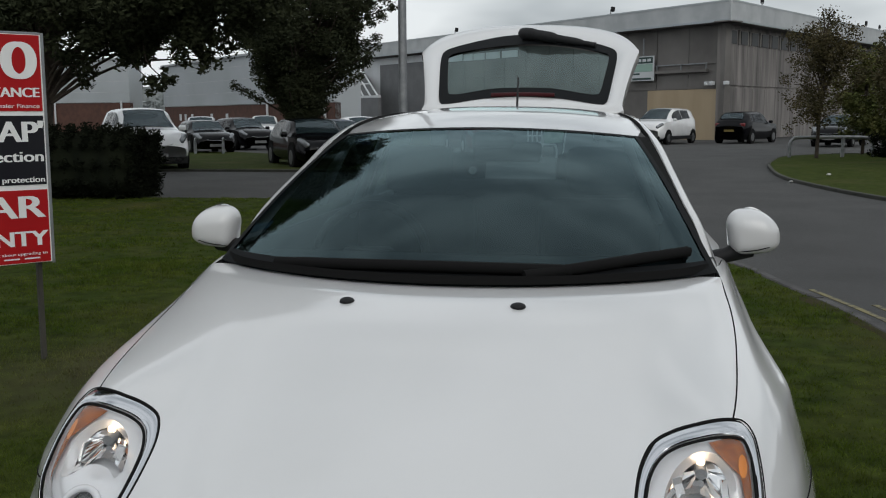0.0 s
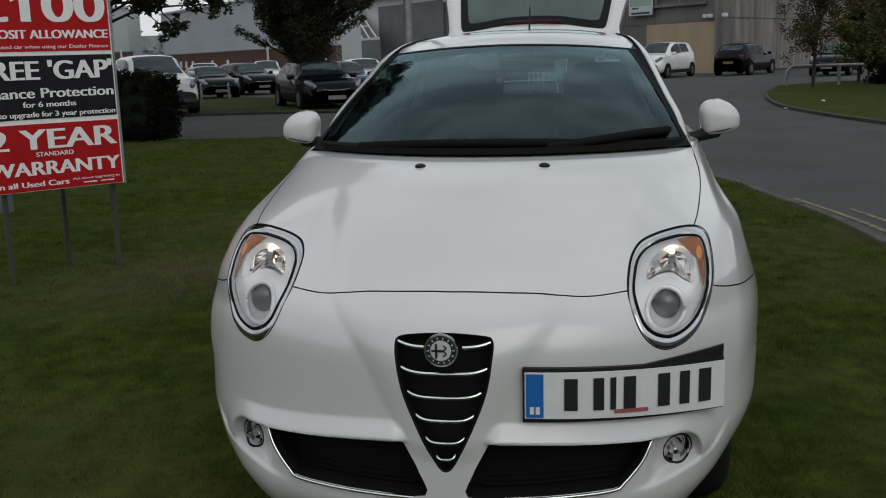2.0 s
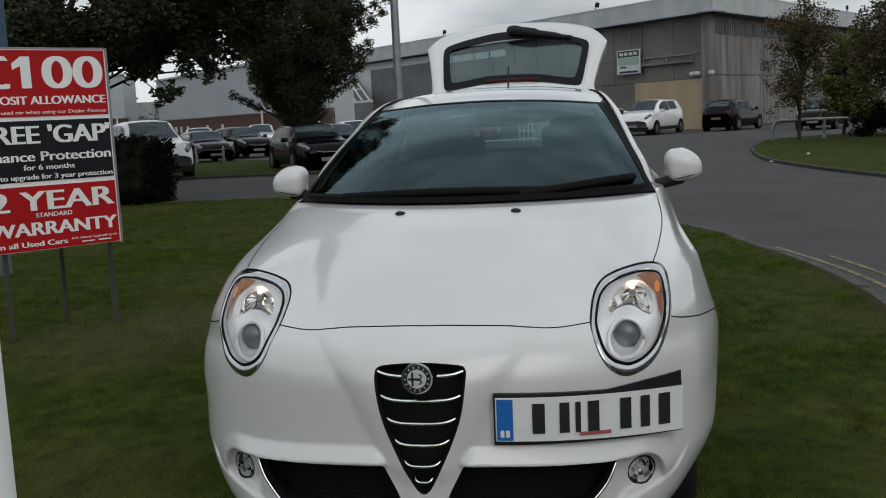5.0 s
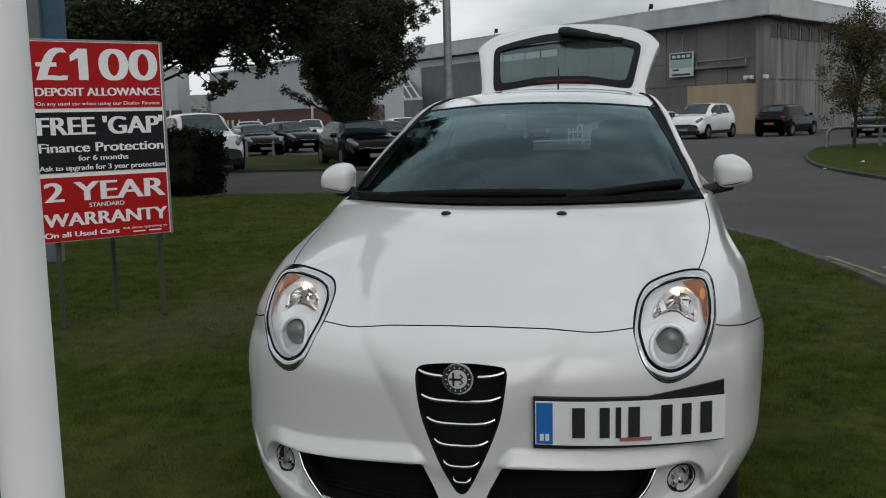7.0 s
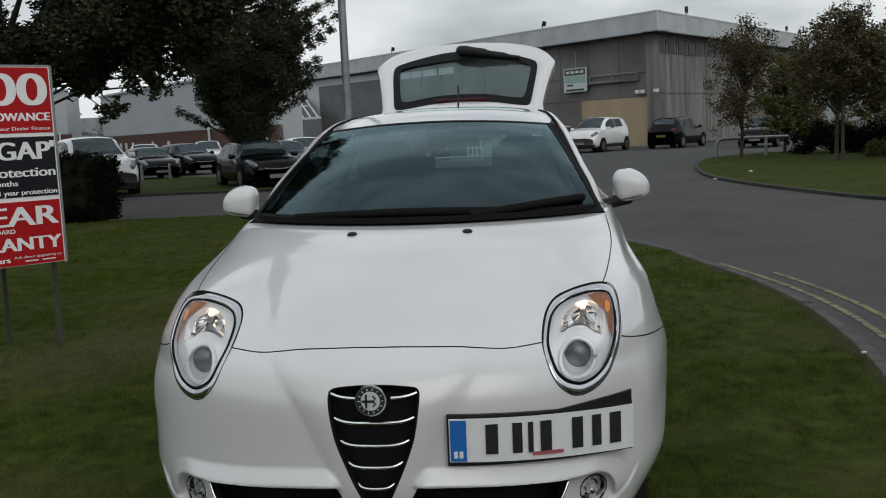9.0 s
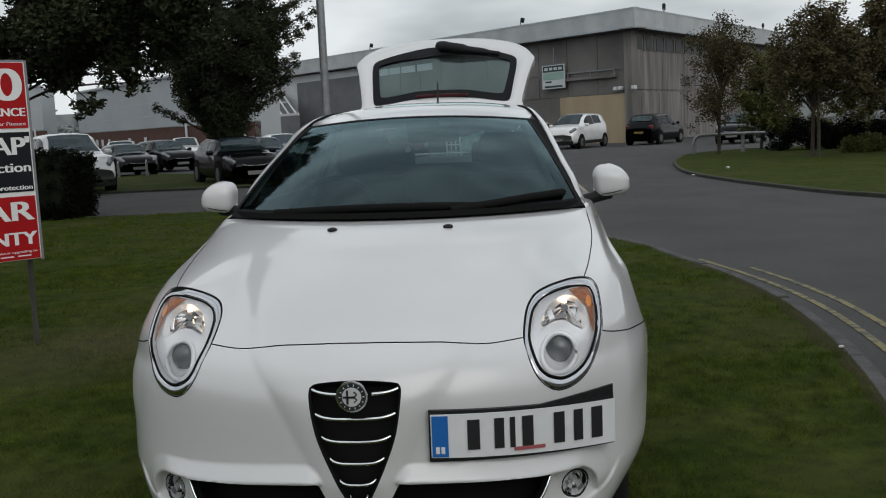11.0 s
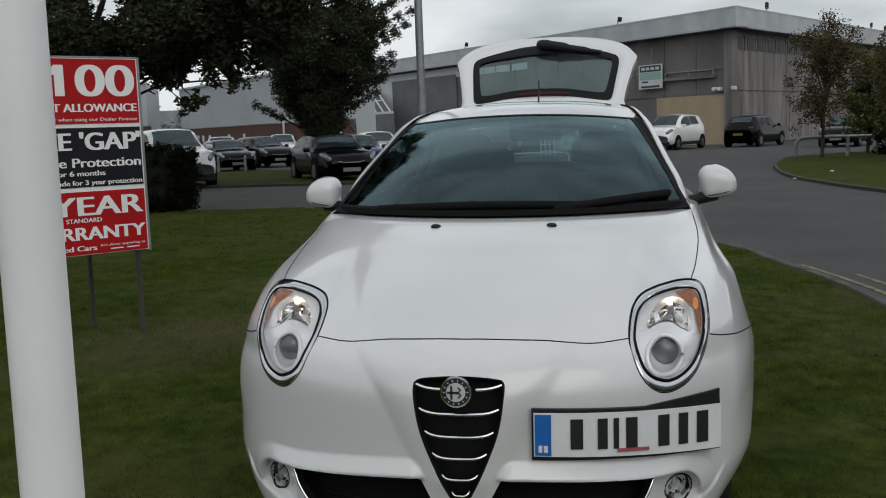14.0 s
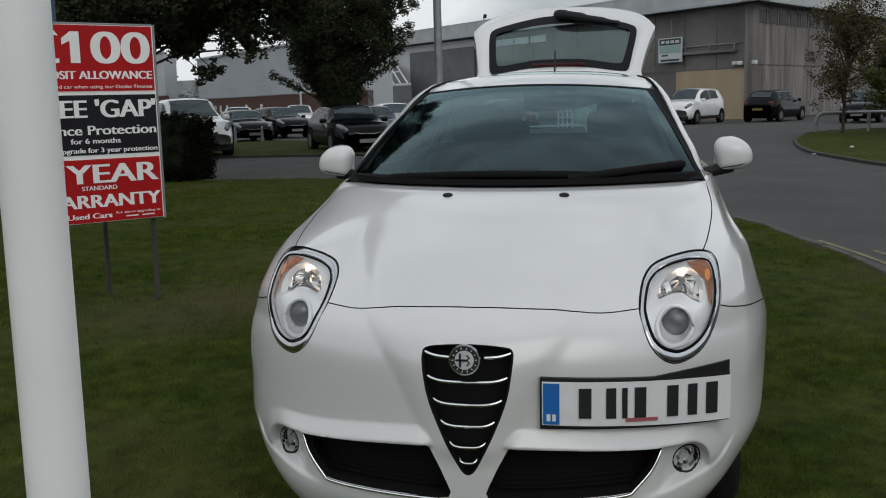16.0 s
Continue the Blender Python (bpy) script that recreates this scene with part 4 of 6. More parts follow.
sw = part("steering_wheel", tube(ring, .015, 8, True), M_BLACK, car, "black steering wheel", True)
part("wheel_hub", box((.17, .05, .10), wheel_c + Vector((0, -.02, -.01)), bevel=.02), M_BLACK, sw, smooth=True)
part("rear_view_mirror", box((.22, .03, .065), (.06, 1.93, 1.295), bevel=.012), M_BLACK, car, "black interior mirror", True)
part("hanging_disc", cyl((-.05, 1.925, 1.235), (-.05, 1.931, 1.235), .013, seg=16), M_SIGNWHITE, car, "small pale hanging disc")
part("mirror_stem", box((.14, .05, .05), (.02, 1.90, 1.335), bevel=.02), M_BLACK, car, smooth=True)

M_TRIM = material("grey_trim", (0.30, 0.31, 0.32), 0.7, second=(0.26, 0.27, 0.28), scale=20)
for s in (-1, 1):
    line = [(s * .575, 2.42, 1.03), (s * .553, 2.40, 1.077), (s * .512, 2.39, 1.17), (s * .474, 2.40, 1.254), (s * .445, 2.41, 1.33)]
    part("pillar_trim", tube(curve_points(line, 3, False), .017, 8), M_TRIM, car, "pale grey inner pillar trim", True)

# wheels
M_TYRE = material("tyre_rubber", (0.012, 0.012, 0.012), 0.9, second=(0.016, 0.016, 0.016), scale=12, spec=0.1)
for y0 in (.87, 3.38):
    for s in (-1, 1):
        whl = part("wheel", cyl((s * .545, y0, .30), (s * .715, y0, .30), .205, seg=36), M_SILVER, car, "alloy wheel", True)
        ring = [(s * .632, y0 + .255 * math.cos(a * math.pi / 20), .30 + .255 * math.sin(a * math.pi / 20)) for a in range(40)]
        bm = tube(ring, .060, 12, True)
        for v in bm.verts:
            v.co.x = s * .632 + (v.co.x - s * .632) * 1.55
        part("tyre", bm, M_TYRE, whl, "black tyre", True)
        part("wheel_arch", cyl((s * .48, y0, .32), (s * .52, y0, .32), .36, seg=24), M_GAP, car)

# ---- kerbs, yellow lines and verges ----
def offset_line(pts, d):
    """Points moved sideways by d, to the right of the way they run."""
    res = []
    n = len(pts)
    for i, p in enumerate(pts):
        t = (pts[min(i + 1, n - 1)] - pts[max(i - 1, 0)]).normalized()
        res.append(p + Vector((t.y, -t.x, 0)) * d)
    return res


def by_length(pts, step):
    """Evenly spaced points along a line."""
    out, left = [pts[0].copy()], step
    for a, b in zip(pts, pts[1:]):
        seg, done = (b - a).length, 0.0
        while seg - done >= left:
            done += left
            out.append(a.lerp(b, done / seg))
            left = step
        left -= seg - done
    return out


def ribbon(line, d0, d1, z0, z1):
    """A bar with a flat top along a line, between two sideways distances."""
    a, b = offset_line(line, d0), offset_line(line, d1)
    bm = grid([[(p.x, p.y, z0), (p.x, p.y, z1), (q.x, q.y, z1), (q.x, q.y, z0)] for p, q in zip(a, b)])
    bmesh.ops.recalc_face_normals(bm, faces=bm.faces)
    return bm


def kerb_run(name, line, label, inward, mat, wide=.080):
    """Kerb stones end to end along a line, each with its own slight settling."""
    kerb = thing(name, label, "kerb", kind="structure")
    pts = by_length(line, .30)
    near, far = offset_line(pts, inward * .012), offset_line(pts, inward * -wide)
    for i in range(0, len(pts) - 3, 3):
        top = .010 + random.uniform(-.004, .004)
        rows = []
        for k in range(4):
            p, q = near[i + k], far[i + k]
            if k == 3:
                p, q = p.lerp(near[i + 2], .03), q.lerp(far[i + 2], .03)
            r = (q - p).normalized() * .014
            rows.append([(p.x, p.y, ROAD_Z - .03), (p.x, p.y, top - .010), (p.x + r.x, p.y + r.y, top), (q.x - r.x, q.y - r.y, top), (q.x, q.y, top - .012), (q.x, q.y, ROAD_Z - .03)])
        bm = grid(rows)
        bmesh.ops.holes_fill(bm, edges=[e for e in bm.edges if e.is_boundary], sides=0)
        bmesh.ops.recalc_face_normals(bm, faces=bm.faces)
        part("kerb_stone", bm, mat, kerb)
    return kerb


whole = ISLAND[104:] + ISLAND[:8 * 8]
kerb_run("kerb_near", whole, "weathered concrete kerb round the grass verge", 1, M_KERB)
lead = by_length(ISLAND[:8 * 8], .35)
for d in (.29, .48):
    line = offset_line(lead[4 if d < .4 else 6:], -d)
    tagged(part("yellow_line", ribbon(line, -.026, .026, ROAD_Z + .001, ROAD_Z + .005), M_YELLOW), "worn double yellow line on asphalt", "road marking", "double yellow lines", "structure")

# bare soil where the grass meets the kerb
run = by_length(whole[60:], .18)
SOIL_SIDE = -1
rows = []
for i, p in enumerate(run):
    t = (run[min(i + 1, len(run) - 1)] - run[max(i - 1, 0)]).normalized()
    side = Vector((-t.y, t.x, 0)) * SOIL_SIDE
    wide = .05 + .12 * abs(noise.noise(p * 1.3)) + .04 * noise.noise(p * 5)
    rows.append([p - side * .005 + Vector((0, 0, .006)), p + side * wide * .5 + Vector((0, 0, .009)), p + side * wide + Vector((0, 0, .001))])
bm = grid(rows)
bmesh.ops.recalc_face_normals(bm, faces=bm.faces)
tagged(part("soil_edge", bm, M_DIRT), "strip of bare brown soil along the kerb", "soil", kind="structure")

FAR_ISLAND = curve_points([(x, y, 0) for x, y in [(4.9, 26.5), (4.55, 22.5), (4.75, 19.4), (5.2, 16.6), (6.0, 13.6), (8.5, 9.0), (14, 7), (26, 12), (32, 26), (24, 36), (12, 37.5), (7.2, 35), (5.6, 30.5)]], 8)
tagged(part("verge_far", slab([(v.x, v.y) for v in FAR_ISLAND], ROAD_Z - .05, .0), M_GRASS_FAR), "grass island with trees beside the road", "grass", kind="structure")
kerb_run("kerb_far", FAR_ISLAND[80:] + FAR_ISLAND[:44], "dark concrete kerb of the tree island", 1, M_KERB_DARK)
LEFT_VERGE = curve_points([(x, y, 0) for x, y in [(-5.2, 24.6), (-9.6, 24.2), (-16, 24.0), (-24, 24.5), (-26, 30), (-21, 36.5), (-14.5, 37.0), (-10.2, 33), (-7, 28)]], 6)
tagged(part("verge_left", slab([(v.x, v.y) for v in LEFT_VERGE], ROAD_Z - .05, .0), M_GRASS), "grass patch between road and car park", "grass", kind="structure")
kerb_run("kerb_left", LEFT_VERGE[:26], "low kerb of the car park verge", -1, M_KERB_DARK)

# ---- near things ----
white_pole = part("white_pole", cyl((-.213, -1.40, 0), (-.213, -1.40, 6.0), .0325, .031, 32), M_POLE, None, smooth=True)
tagged(white_pole, "tall plain white painted metal pole set in grass", "pole")


def writing(text, size, m, mat, parent, squash=1.0, bold=0.0, name="lettering"):
    """Raised lettering, centred at m, lying in its x-z plane."""
    cu = bpy.data.curves.new(name, "FONT")
    cu.body, cu.size, cu.align_x, cu.align_y = text, size, "CENTER", "CENTER"
    cu.extrude = .0012
    tmp = bpy.data.objects.new(name, cu)
    scene.collection.objects.link(tmp)
    dg = bpy.context.evaluated_depsgraph_get()
    me = bpy.data.meshes.new_from_object(tmp.evaluated_get(dg))
    bpy.data.objects.remove(tmp)
    bpy.data.curves.remove(cu)
    me.transform(m @ pose(0, 0, 0, 90, 0, 0) @ Matrix.Diagonal((squash, 1, 1, 1)))
    bm = bmesh.new()
    for k, shift in enumerate((0, -1, 1) if bold else (0,)):
        first = len(bm.verts)
        bm.from_mesh(me)
        bm.verts.ensure_lookup_table()
        for v in bm.verts[first:]:
            v.co += Vector((shift * bold, -.0003 * k, 0))
    bpy.data.meshes.remove(me)
    if size < .03:
        return tagged(part("small_print", bm, mat, parent, "tiny white print"), kind="stuff")
    # one object for each letter
    bm.verts.index_update()
    seen, groups = set(), []
    for v in bm.verts:
        if v in seen:
            continue
        stack, comp = [v], []
        seen.add(v)
        while stack:
            w = stack.pop()
            comp.append(w)
            for e in w.link_edges:
                o = e.other_vert(w)
                if o not in seen:
                    seen.add(o)
                    stack.append(o)
        groups.append((min(w.co.x for w in comp), max(w.co.x for w in comp), comp))
    groups.sort(key=lambda q: q[0])
    merged = []
    for a, b, comp in groups:
        if merged and a < merged[-1][1] - .25 * min(b - a, merged[-1][1] - merged[-1][0]):
            merged[-1] = (merged[-1][0], max(b, merged[-1][1]), merged[-1][2] + comp)
        else:
            merged.append((a, b, comp))
    for a, b, comp in merged:
        keep = {w: i for i, w in enumerate(comp)}
        faces = [[keep[w] for w in f.verts] for f in {f for w in comp for f in w.link_faces}]
        me = bpy.data.meshes.new("letter")
        me.from_pydata([w.co[:] for w in comp], [], faces)
        me.materials.append(mat)
        new("letter", me).parent = parent
    bm.free()


# the offer board on three posts
SL, SR = Vector((-3.325, 3.385, 0)), Vector((-2.755, 4.03, 0))
ang = math.degrees(math.atan2(SR.y - SL.y, SR.x - SL.x))
SW, SB, ST = (SR - SL).length, .583, 1.868
sign = thing("offer_sign", "red and black dealership offer board on wooden posts", "sign", pose(SL.x, SL.y, 0, 0, 0, ang))
SH = ST - SB
part("board", box((SW, .012, SH), (SW / 2, .010, SB + SH / 2)), M_SIGNWHITE, sign)
part("frame_edge", box((.018, .022, SH + .02), (SW + .009, .014, SB + SH / 2), bevel=.003), M_STEEL, sign)
part("frame_edge", box((.018, .022, SH + .02), (-.009, .014, SB + SH / 2), bevel=.003), M_STEEL, sign)
part("frame_edge", box((SW, .022, .014), (SW / 2, .014, ST + .006), bevel=.003), M_STEEL, sign)
for name, f0, f1, m in (("red_panel", .0, .333, M_RED), ("black_panel", .347, .655, M_SIGNBLACK), ("red_panel", .672, 1.0, M_RED)):
    part(name, box((SW - .016, .004, SH * (f1 - f0) - .008), (SW / 2, .002, ST - SH * (f0 + f1) / 2)), m, sign)


def line_of(text, fx, fz, width, height, bold=.0):
    """Text fitted to a width and cap height, centred at fractions of the board."""
    cu = bpy.data.curves.new("probe", "FONT")
    cu.body, cu.size = text, 1.0
    tmp = bpy.data.objects.new("probe", cu)
    scene.collection.objects.link(tmp)
    bpy.context.view_layer.update()
    w = tmp.dimensions.x
    bpy.data.objects.remove(tmp)
    bpy.data.curves.remove(cu)
    size = height / .70
    writing(text, size, Matrix.Translation((SW * fx, -.0012, ST - SH * fz)), M_SIGNWHITE, sign, width * SW / (w * size), bold)


line_of("£100", .50, .122, .90, .205, .011)
# the flag of the figure one
figures = sorted((c for c in sign.children if c.name.startswith("letter")), key=lambda c: min(v.co.x for v in c.data.vertices))
one = figures[1].data
x0, zt, yf = min(v.co.x for v in one.vertices), max(v.co.z for v in one.vertices), min(v.co.y for v in one.vertices)
bm = bmesh.new()
bm.from_mesh(one)
bm.faces.new([bm.verts.new(p) for p in ((x0 + .004, yf, zt), (x0 - .052, yf, zt - .045), (x0 - .052, yf, zt - .084), (x0 + .004, yf, zt - .058))])
bm.to_mesh(one)
bm.free()
line_of("DEPOSIT ALLOWANCE", .50, .252, .94, .052, .0030)
line_of("On any used car when using our Dealer Finance", .50, .309, .94, .022)
line_of("FREE 'GAP'", .50, .425, .95, .115, .0070)
line_of("Finance Protection", .50, .530, .95, .060, .0030)
line_of("for 6 months", .50, .583, .38, .034, .0014)
line_of("Ask to upgrade for 3 year protection", .50, .630, .96, .032, .0012)
line_of("2 YEAR", .50, .755, .92, .125, .0080)
line_of("STANDARD", .50, .823, .27, .028, .0008)
line_of("WARRANTY", .50, .893, .95, .085, .0055)
line_of("On all Used Cars", .30, .966, .56, .034, .0022)
line_of("Ask about upgrading to", .79, .957, .36, .015)
for k in range(2):
    part("small_print_bar", box((.085, .002, .008), (SW * (.74 + .13 * k), -.001, ST - SH * .978)), M_SIGNWHITE, sign, "tiny unreadable print")
for x, y in ((SW * .13, .06), (SW * .93, .06)):
    part("post", box((.028, .040, SB + 1.15), (x, y, (SB + 1.15) / 2), bevel=.006), M_WOOD, sign, "weathered wooden post")
part("post", box((.028, .040, 1.2), (.62, .51, .60), bevel=.006), M_WOOD, sign, "weathered wooden post")

# tall totem leg behind the board
M_TOTEM = material("totem_grey", (0.12, 0.135, 0.15), 0.5, second=(0.09, 0.10, 0.115), scale=2)
M_TOTEM_BLUE = material("totem_blue", (0.014, 0.055, 0.095), 0.5, second=(0.022, 0.075, 0.12), scale=2, stretch=(1, 1, 6))
totem = thing("totem_sign", "tall grey totem sign with blue panel", "sign", pose(-5.27, 6.50, 0))
part("leg", box((.18, .14, 5.2), (0, 0, 2.6), bevel=.01), M_TOTEM, totem)
part("panel", box((.21, .09, 3.3), (.185, .02, 3.6), bevel=.01), M_TOTEM_BLUE, totem, "blue panel")

# street lamp
lamp_post = thing("street_lamp", "tall grey steel lighting column", "street lamp", pose(-3.50, 18.4, ROAD_Z))
part("column", cyl((0, 0, 0), (0, 0, 9.0), .088, .075, 24), M_STEEL, lamp_post, smooth=True)
part("base", cyl((0, 0, 0), (0, 0, 1.2), .13, .125, 20), M_STEEL, lamp_post, smooth=True)
part("head", box((1.0, .28, .12), (.4, 0, 9.02), bevel=.04), M_STEEL, lamp_post)


# ---- buildings ----
def facing(a, b):
    """A frame whose x runs from a to b along a wall, y into the building, z up."""
    a, b = Vector((*a, ROAD_Z)), Vector((*b, ROAD_Z))
    x = (b - a).normalized()
    return Matrix.Translation(a) @ Matrix((x, (-x.y, x.x, 0), (0, 0, 1))).transposed().to_4x4(), (b - a).length


CORNER, LEFT_END, RIGHT_END = (7.38, 58), (-21.5, 90), (25, 87.5)
EAVE, TOP = 6.65, 7.72
hall = thing("concrete_hall", "empty grey concrete retail hall with deep fascia", "building")
ml, ll = facing(LEFT_END, CORNER)
mr, lr = facing(CORNER, RIGHT_END)


def on_wall(name, m, size, centre, mat, parent, label="", bevel=0.0):
    return part(name, box(size, centre, m, bevel), mat, parent, label)


M_CONC_B = material("streaked_concrete", (0.26, 0.242, 0.228), 0.9, second=(0.12, 0.112, 0.108), scale=1.6, detail=8, stretch=(1, 1, 0.12), bump=0.2, bump_scale=6)
M_DARKWIN = material("dark_window", (0.035, 0.037, 0.038), 0.35, spec=0.15)
M_SHUTTER = material("grey_shutter", (0.16, 0.165, 0.17), 0.6, second=(0.13, 0.135, 0.14), scale=1)
M_WHITEP = material("white_panel", (0.62, 0.64, 0.66), 0.6, second=(0.55, 0.57, 0.58), scale=0.7)
wall_l = on_wall("wall", ml, (ll, .35, EAVE), (ll / 2, .30, EAVE / 2), M_CONC, hall, "stained grey concrete wall")
wall_r = on_wall("wall", mr, (lr, .35, EAVE), (lr / 2, .30, EAVE / 2), M_CONC_B, hall, "board-marked streaked concrete wall")
back = Vector(LEFT_END) + Vector(RIGHT_END) - Vector(CORNER)
for a, b in ((RIGHT_END, back[:]), (back[:], LEFT_END)):
    mm, dd = facing(a, b)
    on_wall("wall", mm, (dd, .35, EAVE), (dd / 2, .30, EAVE / 2), M_CONC, hall)
roof_pts = [Vector(LEFT_END), Vector(CORNER), Vector(RIGHT_END), back]
mid = sum(roof_pts, Vector((0, 0))) / 4
grow = [mid + (p - mid) * 1.012 for p in roof_pts]
part("roof_deck", slab([p[:] for p in grow], EAVE - .12, TOP - .1), M_CONC, hall)
# the fascias meet at one arris
out_l, out_r = -ml.to_3x3().col[1].to_2d() * .69, -mr.to_3x3().col[1].to_2d() * .69
dir_l, dir_r = ml.to_3x3().col[0].to_2d(), mr.to_3x3().col[0].to_2d()
arris = geometry.intersect_line_line_2d(Vector(CORNER) + out_l - dir_l * 5, Vector(CORNER) + out_l + dir_l * 5, Vector(CORNER) + out_r - dir_r * 5, Vector(CORNER) + out_r + dir_r * 5)
end_l, end_r = (arris - Vector(LEFT_END)).dot(dir_l), (arris - Vector(CORNER)).dot(dir_r)
for m_, a_, b_ in ((ml, -.6, end_l), (mr, end_r, lr + .6)):
    on_wall("fascia", m_, (b_ - a_, .14, TOP - EAVE), ((a_ + b_) / 2, -.62, (TOP + EAVE) / 2), M_FASCIA, hall, "pale grey metal fascia")
    on_wall("coping", m_, (b_ - a_, .30, .10), ((a_ + b_) / 2, -.56, TOP + .03), M_CLAD, hall)
    on_wall("drip_edge", m_, (b_ - a_, .05, .12), ((a_ + b_) / 2, -.70, EAVE + .04), M_CLAD, hall)
    on_wall("soffit", m_, (b_ - a_, .9, .06), ((a_ + b_) / 2, -.15, EAVE - .02), M_CONC, hall)
part("fascia_arris", cyl((arris.x, arris.y, EAVE + ROAD_Z), (arris.x, arris.y, TOP + ROAD_Z + .08), .06, seg=10), M_FASCIA, hall)
# board-marked panels on the flank, each with its own edges
x = .15
while x < 27:
    w = random.choice((.55, .75, .95, 1.2))
    bm = box((w - .03, .06, EAVE - 3.35), (x + w / 2, .10, 3.15 + (EAVE - 3.35) / 2), mr)
    part("wall_board", bm, M_CONC_B, wall_r)
    part("wall_board", box((w - .03, .06, 3.0), (x + w / 2, .10 + random.uniform(-.01, .01), 1.52), mr), M_CONC_B, wall_r)
    x += w
for k in range(9):
    on_wall("clerestory_window", mr, (.95, .05, .75), (1.2 + k * 1.55, .055, EAVE - .75), M_DARKWIN, hall, "dark high window", .01)
    on_wall("window_post", mr, (.16, .10, .85), (1.95 + k * 1.55, .04, EAVE - .75), M_CONC, hall)
# panels of the long wall
x = ll - .2
k = 0
while x > 16:
    w = 2.6
    part("wall_panel", box((w - .05, .05, EAVE - 4.5), (x - w / 2, .105, 4.40 + (EAVE - 4.5) / 2), ml), M_CONC, wall_l)
    part("wall_panel", box((w - .05, .05, 1.25), (x - w / 2, .105, 3.60), ml), M_CONC, wall_l)
    x -= w
    k += 1
on_wall("corner_pier", ml, (.45, .5, EAVE), (ll - .15, .18, EAVE / 2), M_CONC, hall)
on_wall("plywood_sheet", ml, (5.6, .06, 2.95), (ll - 3.3, .08, 1.47), M_PLY, hall, "plywood sheets closing the entrance")
on_wall("ledge", ml, (6.0, .30, .16), (ll - 4.2, -.02, 4.02), M_CONC, hall)
on_wall("ledge_rail", ml, (6.0, .06, .07), (ll - 4.2, -.12, 4.42), M_STEEL, hall)
for k in range(4):
    on_wall("ledge_post", ml, (.07, .06, .40), (ll - 7.1 + k * 1.95, -.12, 4.25), M_STEEL, hall)
for k in range(3):
    on_wall("flood_light", ml, (.22, .30, .22), (ll - (1.15, .75, -.3)[k], -.15, 3.25), M_WHITEP, hall, "small white floodlight", .04)
# letting board
notice = thing("letting_board", "white and green agent's letting board on the wall", "sign", ml @ pose(ll - 6.35, -.22, .28))
part("board", box((2.05, .05, 1.50), (0, 0, 4.02)), M_WHITEP, notice)
M_NOTICE_DARK = material("notice_dark", (0.02, 0.05, 0.045), 0.5)
M_NOTICE_GREEN = material("notice_green", (0.30, 0.44, 0.38), 0.5)
part("heading_band", box((1.85, .02, .38), (0, -.03, 4.52)), M_NOTICE_DARK, notice)
for k in range(4):
    part("heading_bar", box((.30, .02, .17), (-.62 + k * .42, -.045, 4.52)), M_WHITEP, notice)
part("green_field", box((1.85, .02, .46), (0, -.03, 4.06)), M_NOTICE_GREEN, notice)
part("text_bar", box((.55, .02, .10), (-.45, -.03, 3.70)), M_NOTICE_DARK, notice)
part("text_bar", box((1.6, .02, .12), (0, -.03, 3.40)), M_NOTICE_DARK, notice)
part("mast", box((.07, .07, 1.3), (.05, .05, 5.2)), M_STEEL, notice)
# roof cowls
for k, (m_, px, s_) in enumerate(((ml, ll - 9.2, .8), (ml, ll - 27, .8), (mr, 4.3, .95), (mr, 24.0, .85), (mr, 27.3, .75))):
    cowl = thing("roof_floodlight", "small dark floodlight on the roof edge", "light", m_ @ pose(px, -.3, TOP + .05), "roof floodlights")
    part("stem", cyl((0, 0, 0), (0, 0, .35 * s_), .04, seg=8), M_STEEL, cowl)
    part("head", box((.34 * s_, .22 * s_, .40 * s_), (.05, 0, .5 * s_), pose(0, 0, 0, 0, 14, 20), .06), M_BLACK, cowl)
# bay with a shutter, white band and glazed lean-to at the far end of the long wall
on_wall("white_band", ml, (15.4, .12, .80), (8.9, .07, 6.13), M_WHITEP, hall, "white cladding band")
for x0, x1 in ((16.75, 18.0), (18.1, 19.6), (19.75, 21.55), (21.8, 23.7)):
    on_wall("strip_window", ml, (x1 - x0, .06, .50), ((x0 + x1) / 2, .07, 5.95), M_WHITEP, hall, "pale strip window", .015)
on_wall("white_band", ml, (2.9, .14, 5.95), (2.15, .06, 2.98), M_WHITEP, hall, "white cladding")
on_wall("shutter", ml, (10.6, .10, 5.94), (8.9, .05, 2.97), M_SHUTTER, hall, "grey roller shutter")
for k in range(14):
    on_wall("shutter_slat", ml, (10.5, .012, .40), (8.9, -.01, .25 + k * .42), M_SHUTTER, hall)
lean = thing("glazed_lean_to", "white-framed sloping glazed lean-to roof", "lean-to", ml @ pose(0, 0, 0))
part("wall", box((8.3, .3, 3.05), (3.9, -2.6, 1.52)), M_SHUTTER, lean)
for k in range(7):
    b = Vector((7.75 - k * 1.25, -2.62, 3.14))
    part("glazing_bar", tube([b, b + Vector((-6.98, 2.42, 2.32))], .075, 6), M_WHITEP, lean)
part("eaves_beam", box((8.5, .22, .20), (3.9, -2.65, 3.10)), M_WHITEP, lean)
part("purlin", tube([(7.75 - 3.5, -1.40, 4.28), (-.2 - 3.5, -1.40, 4.28)], .06, 6), M_WHITEP, lean)
bm = grid([[(7.75, -2.6, 3.12), (.25, -2.6, 3.12)], [(.77, -.18, 5.42), (-6.73, -.18, 5.42)]])
part("glazing", bm, M_DARKWIN, lean, "dark glass")

